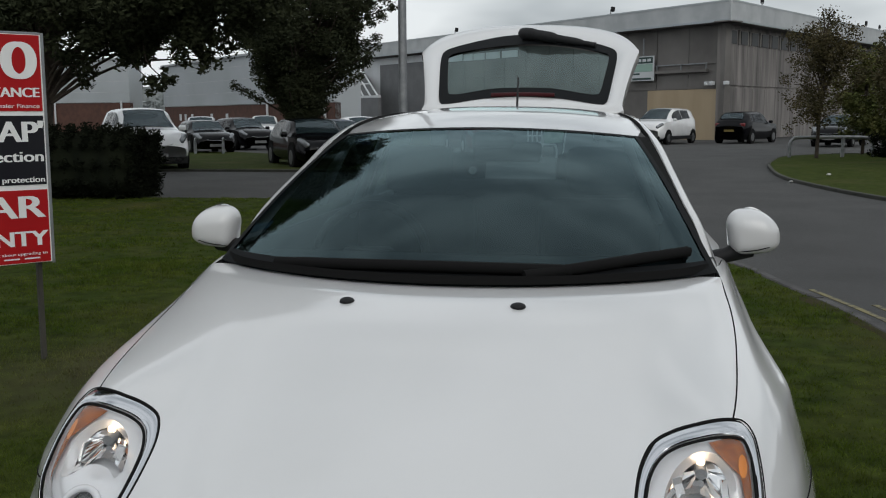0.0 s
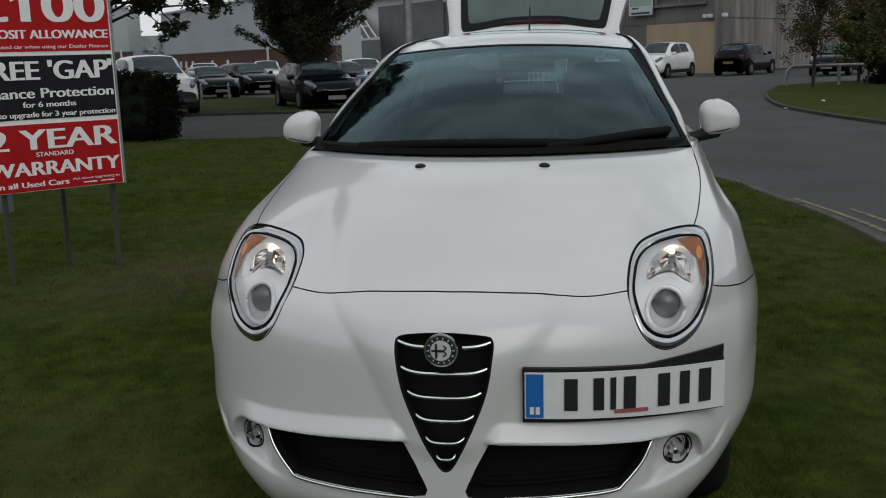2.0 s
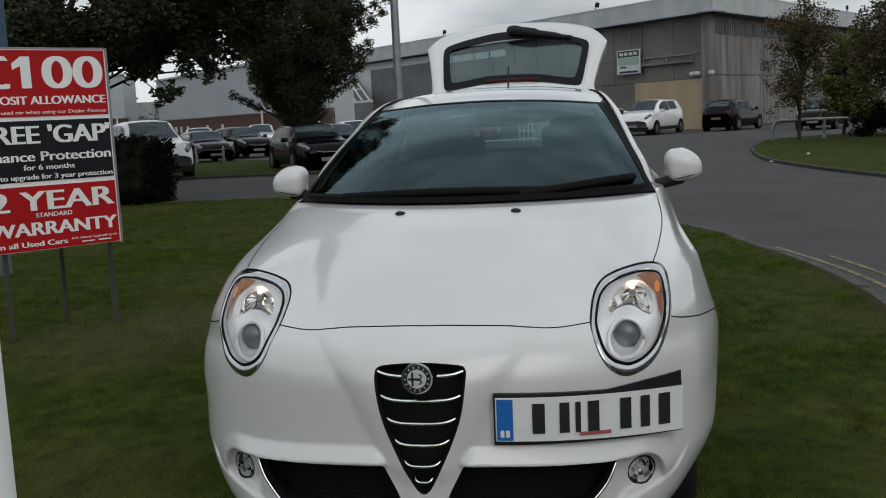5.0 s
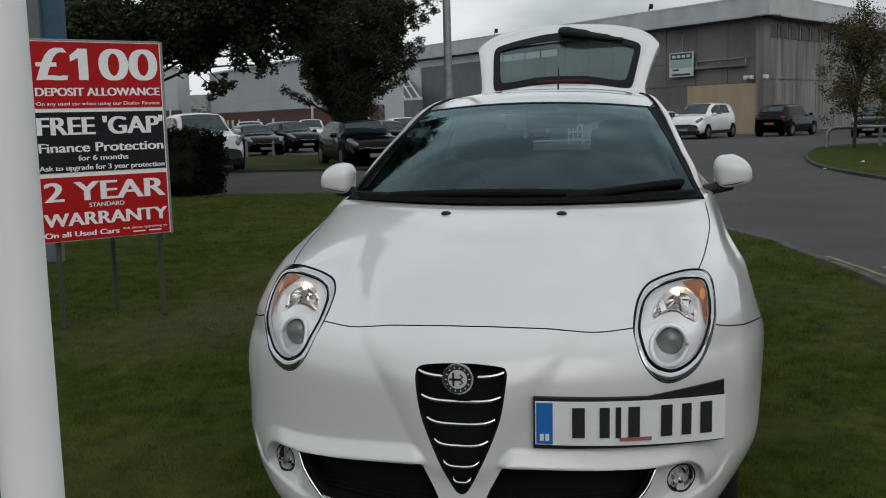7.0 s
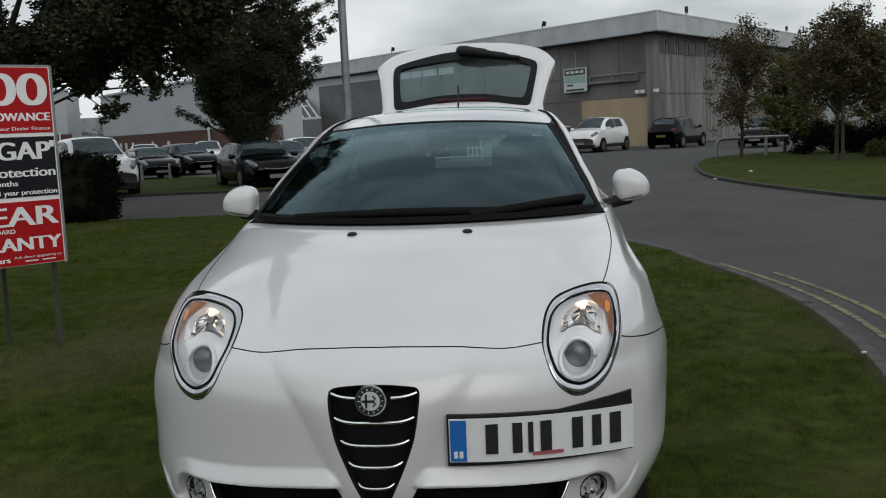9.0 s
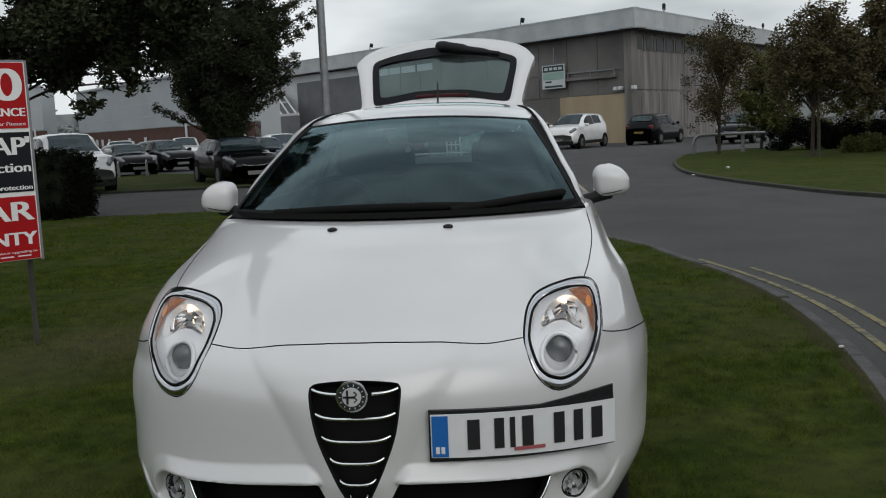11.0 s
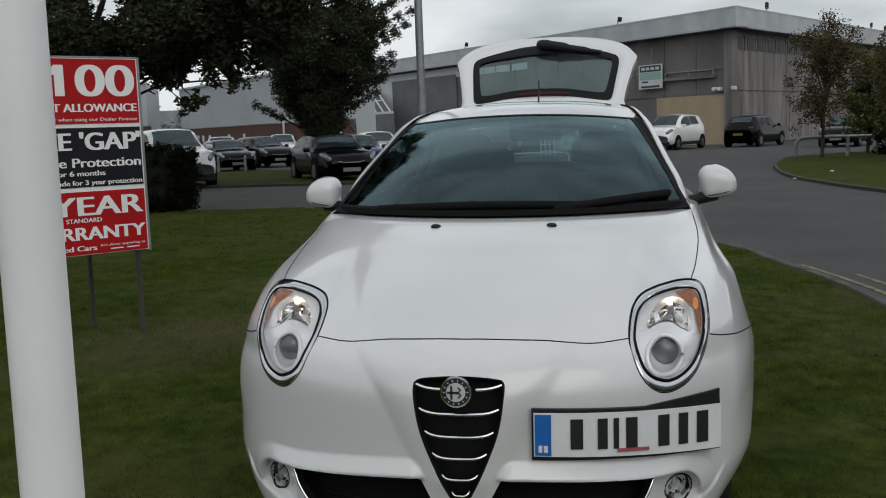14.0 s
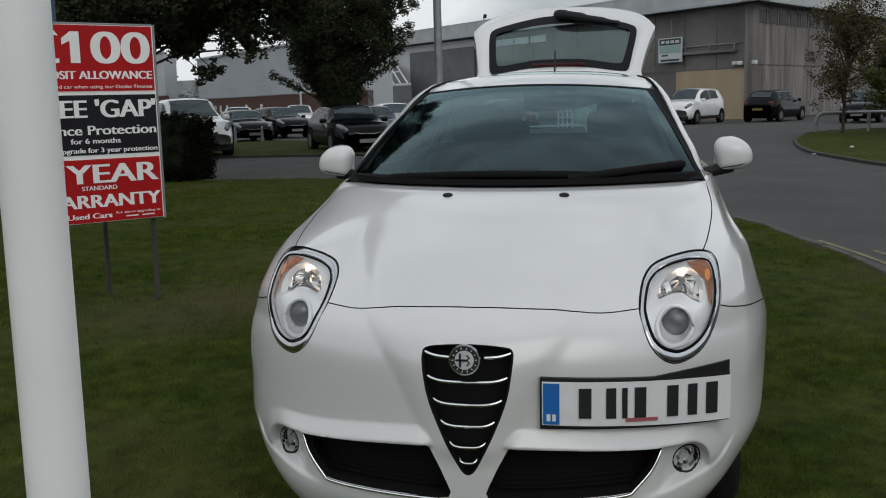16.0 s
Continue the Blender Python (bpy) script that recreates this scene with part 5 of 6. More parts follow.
# white-clad sheds on a brick base
for nm, a, b, h0, h1, lab in (("clad_shed", (-34.2, 75), (-14.1, 52.2), 2.15, 5.30, "pale clad shed on a red brick base"), ("clad_shed_far", (-60, 78), (-36.4, 73.5), 2.5, 5.9, "pale clad shed on a brick base")):
    shed = thing("clad_shed", lab, "building", group="clad sheds")
    m_, l_ = facing(a, b)
    w_ = part("brick_base", box((l_, .4, h0 + .1), (l_ / 2, .35, h0 / 2), m_), M_BRICK, shed, "red brick base")
    part("cladding", box((l_ + .1, .4, h1 - h0), (l_ / 2, .28, (h0 + h1) / 2 + .1), m_), M_CLAD, shed, "pale grey metal cladding")
    for k in range(3):
        part("cladding_rib", box((l_ + .12, .02, .05), (l_ / 2, .077, h0 + .9 + k * .85), m_), M_FASCIA, shed)
    part("gutter", box((l_ + .3, .22, .14), (l_ / 2, .05, h1 + .12), m_), M_CLAD, shed)
    part("side_wall", box((.3, 1.6, h1), (.15, 1.0, h1 / 2), m_), M_CLAD, shed)
    part("side_wall", box((.3, 1.6, h1), (l_ - .15, 1.0, h1 / 2), m_), M_CLAD, shed)
    part("roof_sheet", grid([[m_ @ Vector((0, .2, h1 + .12)), m_ @ Vector((l_, .2, h1 + .12))], [m_ @ Vector((0, 1.8, h1 + .2)), m_ @ Vector((l_, 1.8, h1 + .2))]]), M_CLAD, shed)
    for k in range(2):
        xx = l_ * (.70 + .27 * k)
        part("downpipe", cyl(m_ @ Vector((xx, .02, 0)), m_ @ Vector((xx, .02, h0 + .2)), .08, seg=8), M_WHITEP, shed)
    for k in range(5):
        part("poster", box((.40, .04, .50), (l_ * (.13, .17, .22, .36, .46)[k], .11, 1.40), m_), M_WHITEP, shed)


# ---- parked cars ----
M_TINT = material("car_glass_far", (0.08, 0.115, 0.13), 0.03, 0.55, spec=1.0)
M_TINT_SIDE = material("car_side_glass", (0.020, 0.023, 0.025), 0.05, spec=.8)
M_RIM = material("alloy_rim", (0.15, 0.152, 0.155), 0.4, 0.6)
M_TAIL = material("tail_lamp", (0.13, 0.008, 0.010), 0.3)
M_FARPLATE = material("far_plate", (0.20, 0.20, 0.20), 0.5)
M_YPLATE = material("plate_yellow", (0.17, 0.125, 0.03), 0.5)
M_LAMP_FAR = material("far_headlamp", (0.20, 0.21, 0.22), 0.10, 0.4)
PAINTS = {k: material("car_paint_" + k, c, .3 if k in ("white", "silver") else .14, coat=1.0 if k in ("white", "silver") else .14, spec=.5 if k in ("white", "silver") else .10, second=tuple(v * .9 for v in c), scale=2) for k, c in
          (("black", (.004, .004, .005)), ("charcoal", (.030, .032, .036)), ("white", (.78, .78, .78)), ("blue", (.005, .018, .085)), ("silver", (.36, .37, .38)), ("red", (.10, .012, .014)))}


def parked_car(label, paint, x, y, heading, length=4.3, width=1.78, height=1.48, suv=False, base=ROAD_Z):
    """A parked car; local +x is its nose. heading: degrees from +x."""
    m = PAINTS[paint]
    c = thing("parked_car", label, "car", pose(x, y, base, 0, 0, heading), "parked cars")
    hl, hw, k = length / 2, width / 2, height / 1.48
    low = .26 if suv else .20
    tail = .10 if suv else .22
    crown = [(-hl, .80 * k), (-hl + .05, 1.0 * k), (-hl + tail + .18, 1.24 * k), (-hl + tail + .50, height - .06), (-hl + 1.3, height - .01), (-.15, height), (.35, height - .06),
             (hl - 1.42, 1.17 * k), (hl - 1.05, 1.01 * k), (hl - .60, .955 * k), (hl - .25, .87 * k), (hl - .07, .76 * k), (hl, .60 * k)]
    belt = [(-hl, .78 * k), (-hl + .3, .98 * k), (-.3, (1.01 if suv else .95) * k), (hl - 1.1, .91 * k), (hl - .5, .86 * k), (hl, .54 * k)]

    def section(xs):
        t = xs / hl
        w = hw * (1 - .20 * abs(t) ** 8)
        top = interp(crown, xs)
        b = min(interp(belt, xs), top - .04)
        up = smooth((top - b - .10) / .35)
        wr = lerp(w * .84, hw * .70, up)
        return [(w * .84, low), (w * .97, low + .09), (w, .46 * k), (w * .985, min(.66 * k, b - .06)), (w * .955, b), (lerp(w * .90, wr * 1.06, up), lerp(b + .02, top - .09, up)),
                (wr * .90, top - .022), (wr * .5, top + .006), (0, top + .014)]

    xs_all = [hl * math.copysign(abs(-1 + i / 24) ** .85, -1 + i / 24) for i in range(49)]
    rows = [[(xs, yy, zz) for yy, zz in section(xs)] + [(xs, -yy, zz) for yy, zz in reversed(section(xs)[:-1])] for xs in xs_all]
    bm = grid(rows)
    bmesh.ops.holes_fill(bm, edges=[e for e in bm.edges if e.is_boundary], sides=0)
    bmesh.ops.recalc_face_normals(bm, faces=bm.faces)
    part("body", bm, m, c, smooth=True)

    def pane(name, x0, x1, lo, hi, s, lift=.012):
        """Side glass between two section points."""
        rws = []
        for i in range(9):
            xs = lerp(x0, x1, i / 8)
            sec = section(xs)
            a, b2 = Vector((xs, s * sec[4][0], sec[4][1])), Vector((xs, s * sec[5][0], sec[5][1]))
            rws.append([a.lerp(b2, lo) + Vector((0, s * lift, .004)), a.lerp(b2, (lo + hi) / 2) + Vector((0, s * lift, .004)), a.lerp(b2, hi) + Vector((0, s * lift, .004))])
        bm2 = grid(rws)
        bmesh.ops.solidify(bm2, geom=bm2.faces[:], thickness=.006)
        return part(name, bm2, M_TINT_SIDE, c, smooth=True)

    def screen_pane(name, x0, x1, out):
        rws = []
        for i in range(7):
            xs = lerp(x0, x1, i / 6)
            sec = section(xs)
            ww_, tt = sec[6][0] * .97, sec[8][1]
            rws.append([(xs + out * .012, yy * ww_, lerp(sec[8][1], sec[6][1], abs(yy) ** 2) + .016) for yy in np.linspace(-1, 1, 9)])
        bm2 = grid(rws)
        bmesh.ops.solidify(bm2, geom=bm2.faces[:], thickness=.006)
        return part(name, bm2, M_TINT, c, smooth=True)

    screen_pane("windscreen", hl - 1.10, .34, 1)
    screen_pane("rear_window", -hl + tail - .02, -hl + tail + .42, -1)
    for s in (1, -1):
        pane("side_window", hl - 1.55, -.18, .02, .97, s)
        pane("side_window", -.24, -hl + 1.15, .06 if suv else .02, .95, s)
        if not suv:
            pane("quarter_window", -hl + 1.10, -hl + .68, .08, .92, s)
        part("side_mirror", box((.13, .20, .14), (hl - 1.45, s * (hw + .05), 1.0 * k), bevel=.045), m, c, smooth=True)
        part("headlamp", box((.46, .30, .15), (0, 0, 0), pose(hl - .28, s * hw * .70, .765 * k, 0, 24, -s * 30), .06), M_LAMP_FAR, c, "clear headlamp", True)
        part("fog_lamp", box((.06, .18, .10), (hl - .10, s * hw * .64, .40 * k), bevel=.03), M_LAMP_FAR, c, "", True)
        part("tail_lamp", box((.16, .30, .20), (-hl + .12, s * hw * .68, .86 * k), bevel=.05), M_TAIL, c, "red tail lamp", True)
        for wx in (hl - .86, -hl + .78):
            wh = part("wheel", cyl((wx, s * (hw - .20), .33), (wx, s * (hw + .006), .33), .33, seg=24), M_TYRE, c, "black tyre")
            part("rim", cyl((wx, s * (hw - .02), .33), (wx, s * (hw + .014), .33), .215, .20, 20), M_RIM, wh, "alloy rim")
            part("arch", cyl((wx, s * (hw - .12), .37), (wx, s * (hw - .001), .37), .385, seg=24), M_GAP, c)
    if suv:
        for s in (1, -1):
            part("sill", box((length * .62, .05, .17), (-.02, s * (hw - .005), .33), bevel=.015), M_BLACK, c, "black lower cladding")
        part("bumper_skirt", box((.14, width * .84, .22), (hl - .07, 0, .32), bevel=.03), M_BLACK, c, "black lower cladding")
    part("grille", box((.06, .86, .13), (hl - .045, 0, .585 * k), bevel=.02), M_BLACK, c)
    part("grille_bar", tube([(hl - .03, -.40, .64 * k), (hl + .0, -.2, .60 * k), (hl + .005, .2, .60 * k), (hl - .03, .40, .64 * k)], .011, 6), M_STEEL, c)
    part("lower_grille", box((.08, 1.15, .15), (hl - .05, 0, .33 * k), bevel=.02), M_BLACK, c)
    # the plate's white is darkened to grey, its shade put into the colour
    part("front_plate", box((.02, .52, .11), (hl + .012, 0, .39 * k)), M_FARPLATE, c, "white plate, shade painted in as dark grey")
    part("rear_plate", box((.02, .52, .11), (-hl - .008, 0, .60 * k)), M_YPLATE, c, "yellow plate")
    return c


parked_car("white SUV parked by the boarded hall", "white", 3.62, 51.2, -117, 4.75, 1.95, 1.80, True)
parked_car("black hatchback parked by the concrete wall", "black", 8.0, 53.0, 60, 4.5, 1.86, 1.62)
parked_car("white car parked beside the white SUV", "white", 1.35, 52.5, -105, 4.3, 1.78, 1.46)
parked_car("dark car parked behind the hoop barrier", "black", 11.4, 47.5, -115, 4.2, 1.76, 1.45)
parked_car("black crossover with chrome grille facing the road", "black", -8.0, 27.2, -59, 4.25, 1.80, 1.41)
parked_car("white SUV behind the dark hedge", "white", -12.5, 25.6, -54, 4.5, 1.86, 1.70, True)
parked_car("charcoal hatchback in the car park", "black", -15.6, 37.7, -54, 4.1, 1.72, 1.31)
parked_car("charcoal family car in the car park", "black", -15.55, 42.0, -48, 4.3, 1.80, 1.40)
parked_car("silver car in the second row", "silver", -19.5, 47.0, -70, 4.3, 1.76, 1.46)
parked_car("white car in the second row", "white", -17.9, 52.0, -70, 4.2, 1.74, 1.50)
parked_car("dark blue car next to the crossover", "blue", -8.75, 33.0, -64, 4.2, 1.76, 1.34)
parked_car("white car parked beyond the blue car", "white", -9.7, 40.4, -64, 4.2, 1.76, 1.44)
parked_car("dark red car in the second row", "red", -4.4, 38.0, -68, 4.2, 1.74, 1.46)
for x, y in ((-13.75, 35.0), (-14.75, 34.7), (-17.5, 34.6)):
    hoop = part("hoop_barrier", tube(curve_points([(x, y, -.1), (x, y, .45), (x - .02, y + .10, .57), (x - .10, y + .35, .57), (x - .13, y + .45, .45), (x - .13, y + .45, -.1)], 4, False), .028, 8), M_STEEL, None, smooth=True)
    tagged(hoop, "small galvanised hoop barrier on the verge", "barrier", "hoop barriers")


# ---- plants ----
def leaf_cloud(centres, count, size, rng, flat=.6, droop=0.0):
    """Many small leaves round a set of (centre, radius) clumps, as one mesh."""
    verts, faces = [], []
    tot = sum(r ** 2 for _, r in centres)
    for c, r in centres:
        for _ in range(max(4, int(count * r * r / tot))):
            d = Vector((rng.gauss(0, 1), rng.gauss(0, 1), rng.gauss(0, 1))).normalized() * r * rng.uniform(.25, 1.05)
            d.z *= flat
            p = Vector(c) + d - Vector((0, 0, droop * rng.random()))
            a = Vector((rng.gauss(0, 1), rng.gauss(0, 1), rng.gauss(0, .6))).normalized()
            b = a.cross(Vector((rng.gauss(0, 1), rng.gauss(0, 1), rng.gauss(0, 1)))).normalized()
            s = size * rng.uniform(.6, 1.4)
            k = len(verts)
            verts += [(p - a * s)[:], (p + b * s * .45)[:], (p + a * s)[:], (p - b * s * .45)[:]]
            faces.append((k, k + 1, k + 2, k + 3))
    return verts, faces


def mesh_part(name, verts, faces, mat, parent, label=""):
    me = bpy.data.meshes.new(name)
    me.from_pydata(verts, [], faces)
    me.materials.append(mat)
    ob = new(name, me)
    if parent:
        ob.parent = parent
    if label:
        ob["label"] = label
    return ob


def limb(parent, pts, r0, r1):
    n = len(pts)
    line = curve_points(pts, 4, False)
    part("limb", tube(line, [lerp(r0, r1, i / (len(line) - 1)) for i in range(len(line))], 7), M_BARK, parent, smooth=True)


# dense dark tree behind the black crossover
rng = random.Random(4)
tree = thing("dark_tree", "dense dark green tree with upswept branches", "tree", pose(-9.52, 31.2, 0))
part("trunk", tube([(0, 0, -.1), (.05, 0, 1.2), (0, .05, 3), (.1, 0, 6), (0, 0, 9)], [.30, .24, .20, .14, .04], 10), M_BARK, tree, smooth=True)
clumps = []
SHAPE = [(1.2, .15), (2.0, .75), (2.9, 1.50), (3.8, 1.95), (5.0, 2.15), (6.5, 2.1), (8.0, 1.7), (9.6, .8)]
for i in range(330):
    z = rng.uniform(1.3, 9.4)
    rad = interp(SHAPE, z) * math.sqrt(rng.uniform(.15, 1.0)) * rng.uniform(.85, 1.08)
    a = rng.uniform(0, 2 * math.pi)
    clumps.append(((rad * math.cos(a), rad * math.sin(a) * .9, z), rng.uniform(.28, .55)))
for i in range(46):
    a = rng.uniform(0, 2 * math.pi)
    z0 = rng.uniform(1.2, 6.5)
    rad = interp(SHAPE, z0 + .9) * rng.uniform(.9, 1.15)
    tip = (rad * math.cos(a), rad * math.sin(a), z0 + rng.uniform(.6, 1.5))
    limb(tree, [(0, 0, z0), (tip[0] * .5, tip[1] * .5, z0 + .25), tip], .06, .012)
    clumps.append((tip, .30))
for tip in ((3.0, -.3, 4.6), (3.55, -.3, 5.35), (2.5, -.2, 3.4), (2.2, -.3, 2.75), (-2.2, -.4, 2.45), (2.7, .2, 4.0), (3.3, .1, 5.9), (2.9, -.5, 5.6), (2.5, -.4, 4.9), (3.2, .4, 5.0), (2.6, .5, 3.75), (2.4, .0, 3.2), (2.8, -.2, 6.4), (2.2, -.6, 4.3)):
    limb(tree, [(0, 0, tip[2] - 1.3), (tip[0] * .5, tip[1] * .5, tip[2] - .6), tip], .05, .012)
    for f in (.6, .72, .84, .96):
        clumps.append(((tip[0] * f, tip[1] * f, lerp(tip[2] - 1.2, tip[2], f)), .22))
v, f = leaf_cloud(clumps, 200000, .048, rng, .9)
mesh_part("crown", v, f, M_LEAF, tree, "dark green foliage")

# spreading tree over the hedge
rng = random.Random(9)
tree = thing("spreading_tree", "broad dark tree with drooping leafy branches", "tree", pose(-11.3, 18.2, 0))
part("trunk", tube([(0, 0, -.1), (.1, 0, 1.5), (.25, .1, 3.2), (.3, 0, 5.5), (.4, 0, 8), (.4, 0, 11.5), (.2, 0, 14.2)], [.30, .27, .25, .22, .19, .13, .05], 10), M_BARK, tree, smooth=True)
clumps = []
ends = [((1.3, -.4, 2.45), .36), ((1.9, -.3, 2.85), .42), ((2.6, -.2, 3.25), .45), ((3.2, .0, 3.2), .36), ((3.85, .1, 2.95), .34), ((2.75, -.3, 2.12), .20), ((3.05, -.3, 2.14), .18),
        ((2.02, -.2, 2.82), .32), ((2.22, -.2, 2.64), .28), ((2.45, -.1, 2.66), .28), ((2.62, -.1, 2.86), .24), ((3.62, .1, 2.76), .30), ((3.80, .1, 2.56), .24), ((3.3, .1, 3.05), .3),
        ((4.4, .2, 3.5), .45), ((-1.2, -.5, 3.6), .7), ((-2.4, -.2, 3.4), .7), ((1.6, -.5, 3.7), .6), ((3.4, .3, 4.0), .6), ((4.3, .4, 4.2), .6), ((.2, -.8, 3.6), .7),
        ((-3.0, .2, 4.4), .9), ((-3.8, 0, 3.7), .8), ((-.5, -.7, 3.1), .45), ((-1.6, -.8, 2.9), .5), ((-2.8, -.6, 2.7), .5)]
for tip, r in ends:
    if tip[2] < 2.3:
        limb(tree, [(tip[0] - .45, tip[1], 3.3), (tip[0] - .40, tip[1], tip[2] + .40), tip], .022, .008)
    else:
        limb(tree, [(.2, 0, max(1.6, tip[2] - 1.2)), (tip[0] * .5, tip[1] * .5, tip[2] - .1), tip], .045, .010)
    for _ in range(8):
        clumps.append(((tip[0] + rng.gauss(0, r * .6), tip[1] + rng.gauss(0, r * .6), tip[2] + rng.gauss(0, r * .45)), r * rng.uniform(.4, .7)))
GAP_A = (.30, .95, 3.25)
LOW = [(-5, 2.5), (-4, 2.4), (-.8, 2.50), (0, 2.45), (.45, 3.0), (.85, 3.1), (1.2, 2.35), (1.6, 2.5), (2.3, 2.5), (2.7, 2.95), (3.1, 2.9), (3.55, 2.45), (4.0, 2.75), (4.7, 3.1), (6, 3.7)]
for i in range(350):
    x, y, u = rng.uniform(-4.8, 5.6), rng.uniform(-1.6, 1.8), rng.random() ** 1.3
    r = rng.uniform(.22, .42)
    clumps.append(((x, y, interp(LOW, x) + .05 * y + r * .8 + 2.3 * u), r))
for i in range(230):
    a, q = rng.uniform(0, 2 * math.pi), math.sqrt(rng.random())
    x, y = 1.2 + 5.6 * q * math.cos(a), 3.2 * q * math.sin(a)
    z = 3.10 + .20 * abs(x - .5) ** .5 + rng.uniform(0, 5.0) * (1 - .5 * q * q)
    clumps.append(((x, y, z), rng.uniform(.30, .62)))
for i in range(16):
    a = i * 2 * math.pi / 16
    limb(tree, [(.25, 0, 2.8), (2.2 * math.cos(a), 1.5 * math.sin(a), 4.4), (4.2 * math.cos(a), 2.7 * math.sin(a), 5.2 + (i % 3) * .6)], .08, .015)
for i in range(150):
    x, y, z = rng.uniform(-3.5, 5.0), rng.uniform(-2.5, 2.5), rng.uniform(6.0, 11.0)
    clumps.append(((x, y, z), rng.uniform(.5, .9) * (1 - .06 * (z - 6))))
v, f = leaf_cloud([c for c in clumps if not (GAP_A[0] < c[0][0] < GAP_A[1] and c[0][2] > GAP_A[2]) and not (abs(c[0][0] + .52 * c[0][1] - 1.08) < .22 + .6 * c[1] and 3.8 < c[0][2] - .137 * c[0][1] < 5.2)], 280000, .058, rng, .9)
mesh_part("crown", v, f, M_LEAF, tree, "dark foliage with gaps")
clumps = []
for i in range(170):
    z = rng.uniform(10.0, 14.8)
    w = 5.4 * math.sqrt(max(.05, 1 - ((z - 9) / 6.4) ** 2)) * math.sqrt(rng.random())
    a = rng.uniform(0, 2 * math.pi)
    clumps.append(((w * math.cos(a) - .1, .75 * w * math.sin(a), z), rng.uniform(.55, 1.05)))
for i in range(12):
    a, z = i * 2.4, 10.0 + i * .35
    limb(tree, [(.4, 0, z - 1.2), (.2 + 2.0 * math.cos(a), 1.4 * math.sin(a), z - .2), (.1 + 3.4 * math.cos(a), 2.6 * math.sin(a), z + .7)], .07, .015)
v, f = leaf_cloud(clumps, 42000, .15, rng, .9)
mesh_part("upper_crown", v, f, M_LEAF, tree, "dark foliage with gaps")

# clipped hedge
rng = random.Random(12)
hedge = thing("hedge", "dark clipped evergreen hedge beside the verge", "hedge", pose(-10.6, 15.3, 0))
rows = []
for i in range(25):
    t = i / 24
    xs = lerp(-3.6, 3.08, t)
    sq = 1 - .16 * smooth((abs(t - .5) - .44) / .06) - .08 * smooth((t - .84) / .16)
    rows.append([(xs, .72 * math.copysign(abs(math.cos(a)) ** .55, math.cos(a)) * sq, max(0, .60 + .60 * math.copysign(abs(math.sin(a)) ** .55, math.sin(a)) * (1 - (1 - sq) * .5))) for a in np.linspace(-.5 * math.pi, 1.5 * math.pi, 17)])
bm = grid(rows)
for vv in bm.verts:
    vv.co += noise.noise_vector(vv.co * 1.7) * .09
bmesh.ops.holes_fill(bm, edges=[e for e in bm.edges if e.is_boundary], sides=0)
pts = [vv.co.copy() for vv in bm.verts] + [Vector((3.07, rng.uniform(-.55, .55), rng.uniform(.0, 1.06))) for _ in range(70)]
for vv in bm.verts:
    vv.co.y *= .94
    vv.co.z = vv.co.z * .96
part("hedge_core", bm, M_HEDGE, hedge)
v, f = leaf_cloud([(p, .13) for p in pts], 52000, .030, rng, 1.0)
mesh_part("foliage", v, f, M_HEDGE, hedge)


def young_tree(label, x, y, seed, height, spread, crown_low, leaves, mat, lean_=0.0, size=.06, sparse=1.0):
    rng_ = random.Random(seed)
    t_ = thing("young_tree", label, "tree", pose(x, y, 0), "island trees")
    part("trunk", tube([(0, 0, -.05), (.03, 0, crown_low), (lean_ * .5, 0, height * .6), (lean_, 0, height)], [.065, .052, .04, .015], 9), M_BARK, t_, smooth=True)
    cl = []
    for i in range(int(34 * sparse)):
        z = rng_.uniform(crown_low, height)
        f_ = (z - crown_low) / (height - crown_low)
        rad = spread * (math.sin(math.pi * min(1, f_ * .85 + .15)) ** .7) * rng_.uniform(.3, 1.05)
        a = rng_.uniform(0, 2 * math.pi)
        tip = Vector((rad * math.cos(a) + lean_ * f_, rad * math.sin(a), z))
        limb(t_, [(lean_ * f_ * .7, 0, max(crown_low * .8, z - .9)), tip * .5 + Vector((0, 0, z * .5 - .1)), tip], .03, .008)
        for _ in range(5):
            cl.append((tip + Vector((rng_.gauss(0, .3), rng_.gauss(0, .3), rng_.gauss(0, .3))), rng_.uniform(.16, .34)))
    v_, f__ = leaf_cloud(cl, leaves, size, rng_, 1.0)
    mesh_part("crown", v_, f__, mat, t_, "foliage with gaps")
    return t_


M_LEAF_R = material("bronze_leaves", (0.060, 0.055, 0.028), 0.8, second=(0.095, 0.078, 0.040), scale=1.5, island=0.25, spec=0.08)
young_tree("thin young tree with sparse olive leaves", 7.35, 32.6, 21, 4.5, .95, 1.1, 13000, M_LEAF_R, .2, .045, 1.3)
young_tree("bushy bronze-leaved tree tied to a stake", 9.05, 27.6, 22, 3.9, 1.4, 1.6, 24000, M_LEAF_R, .2, .048, 2.2)
young_tree("bushy dark tree on the island", 12.0, 29.0, 23, 4.7, 2.3, 1.3, 46000, M_LEAF_R, .2, .058, 2.8)
young_tree("small weeping tree behind the barrier", 9.6, 36.0, 24, 3.2, 1.2, .6, 10000, M_LEAF_B, .1, .07, 1.2)
stake = part("tree_stake", cyl((9.18, 27.45, 0), (9.18, 27.45, 1.9), .05, seg=10), M_WOOD, None)
tagged(stake, "round wooden stake beside the young tree", "stake")


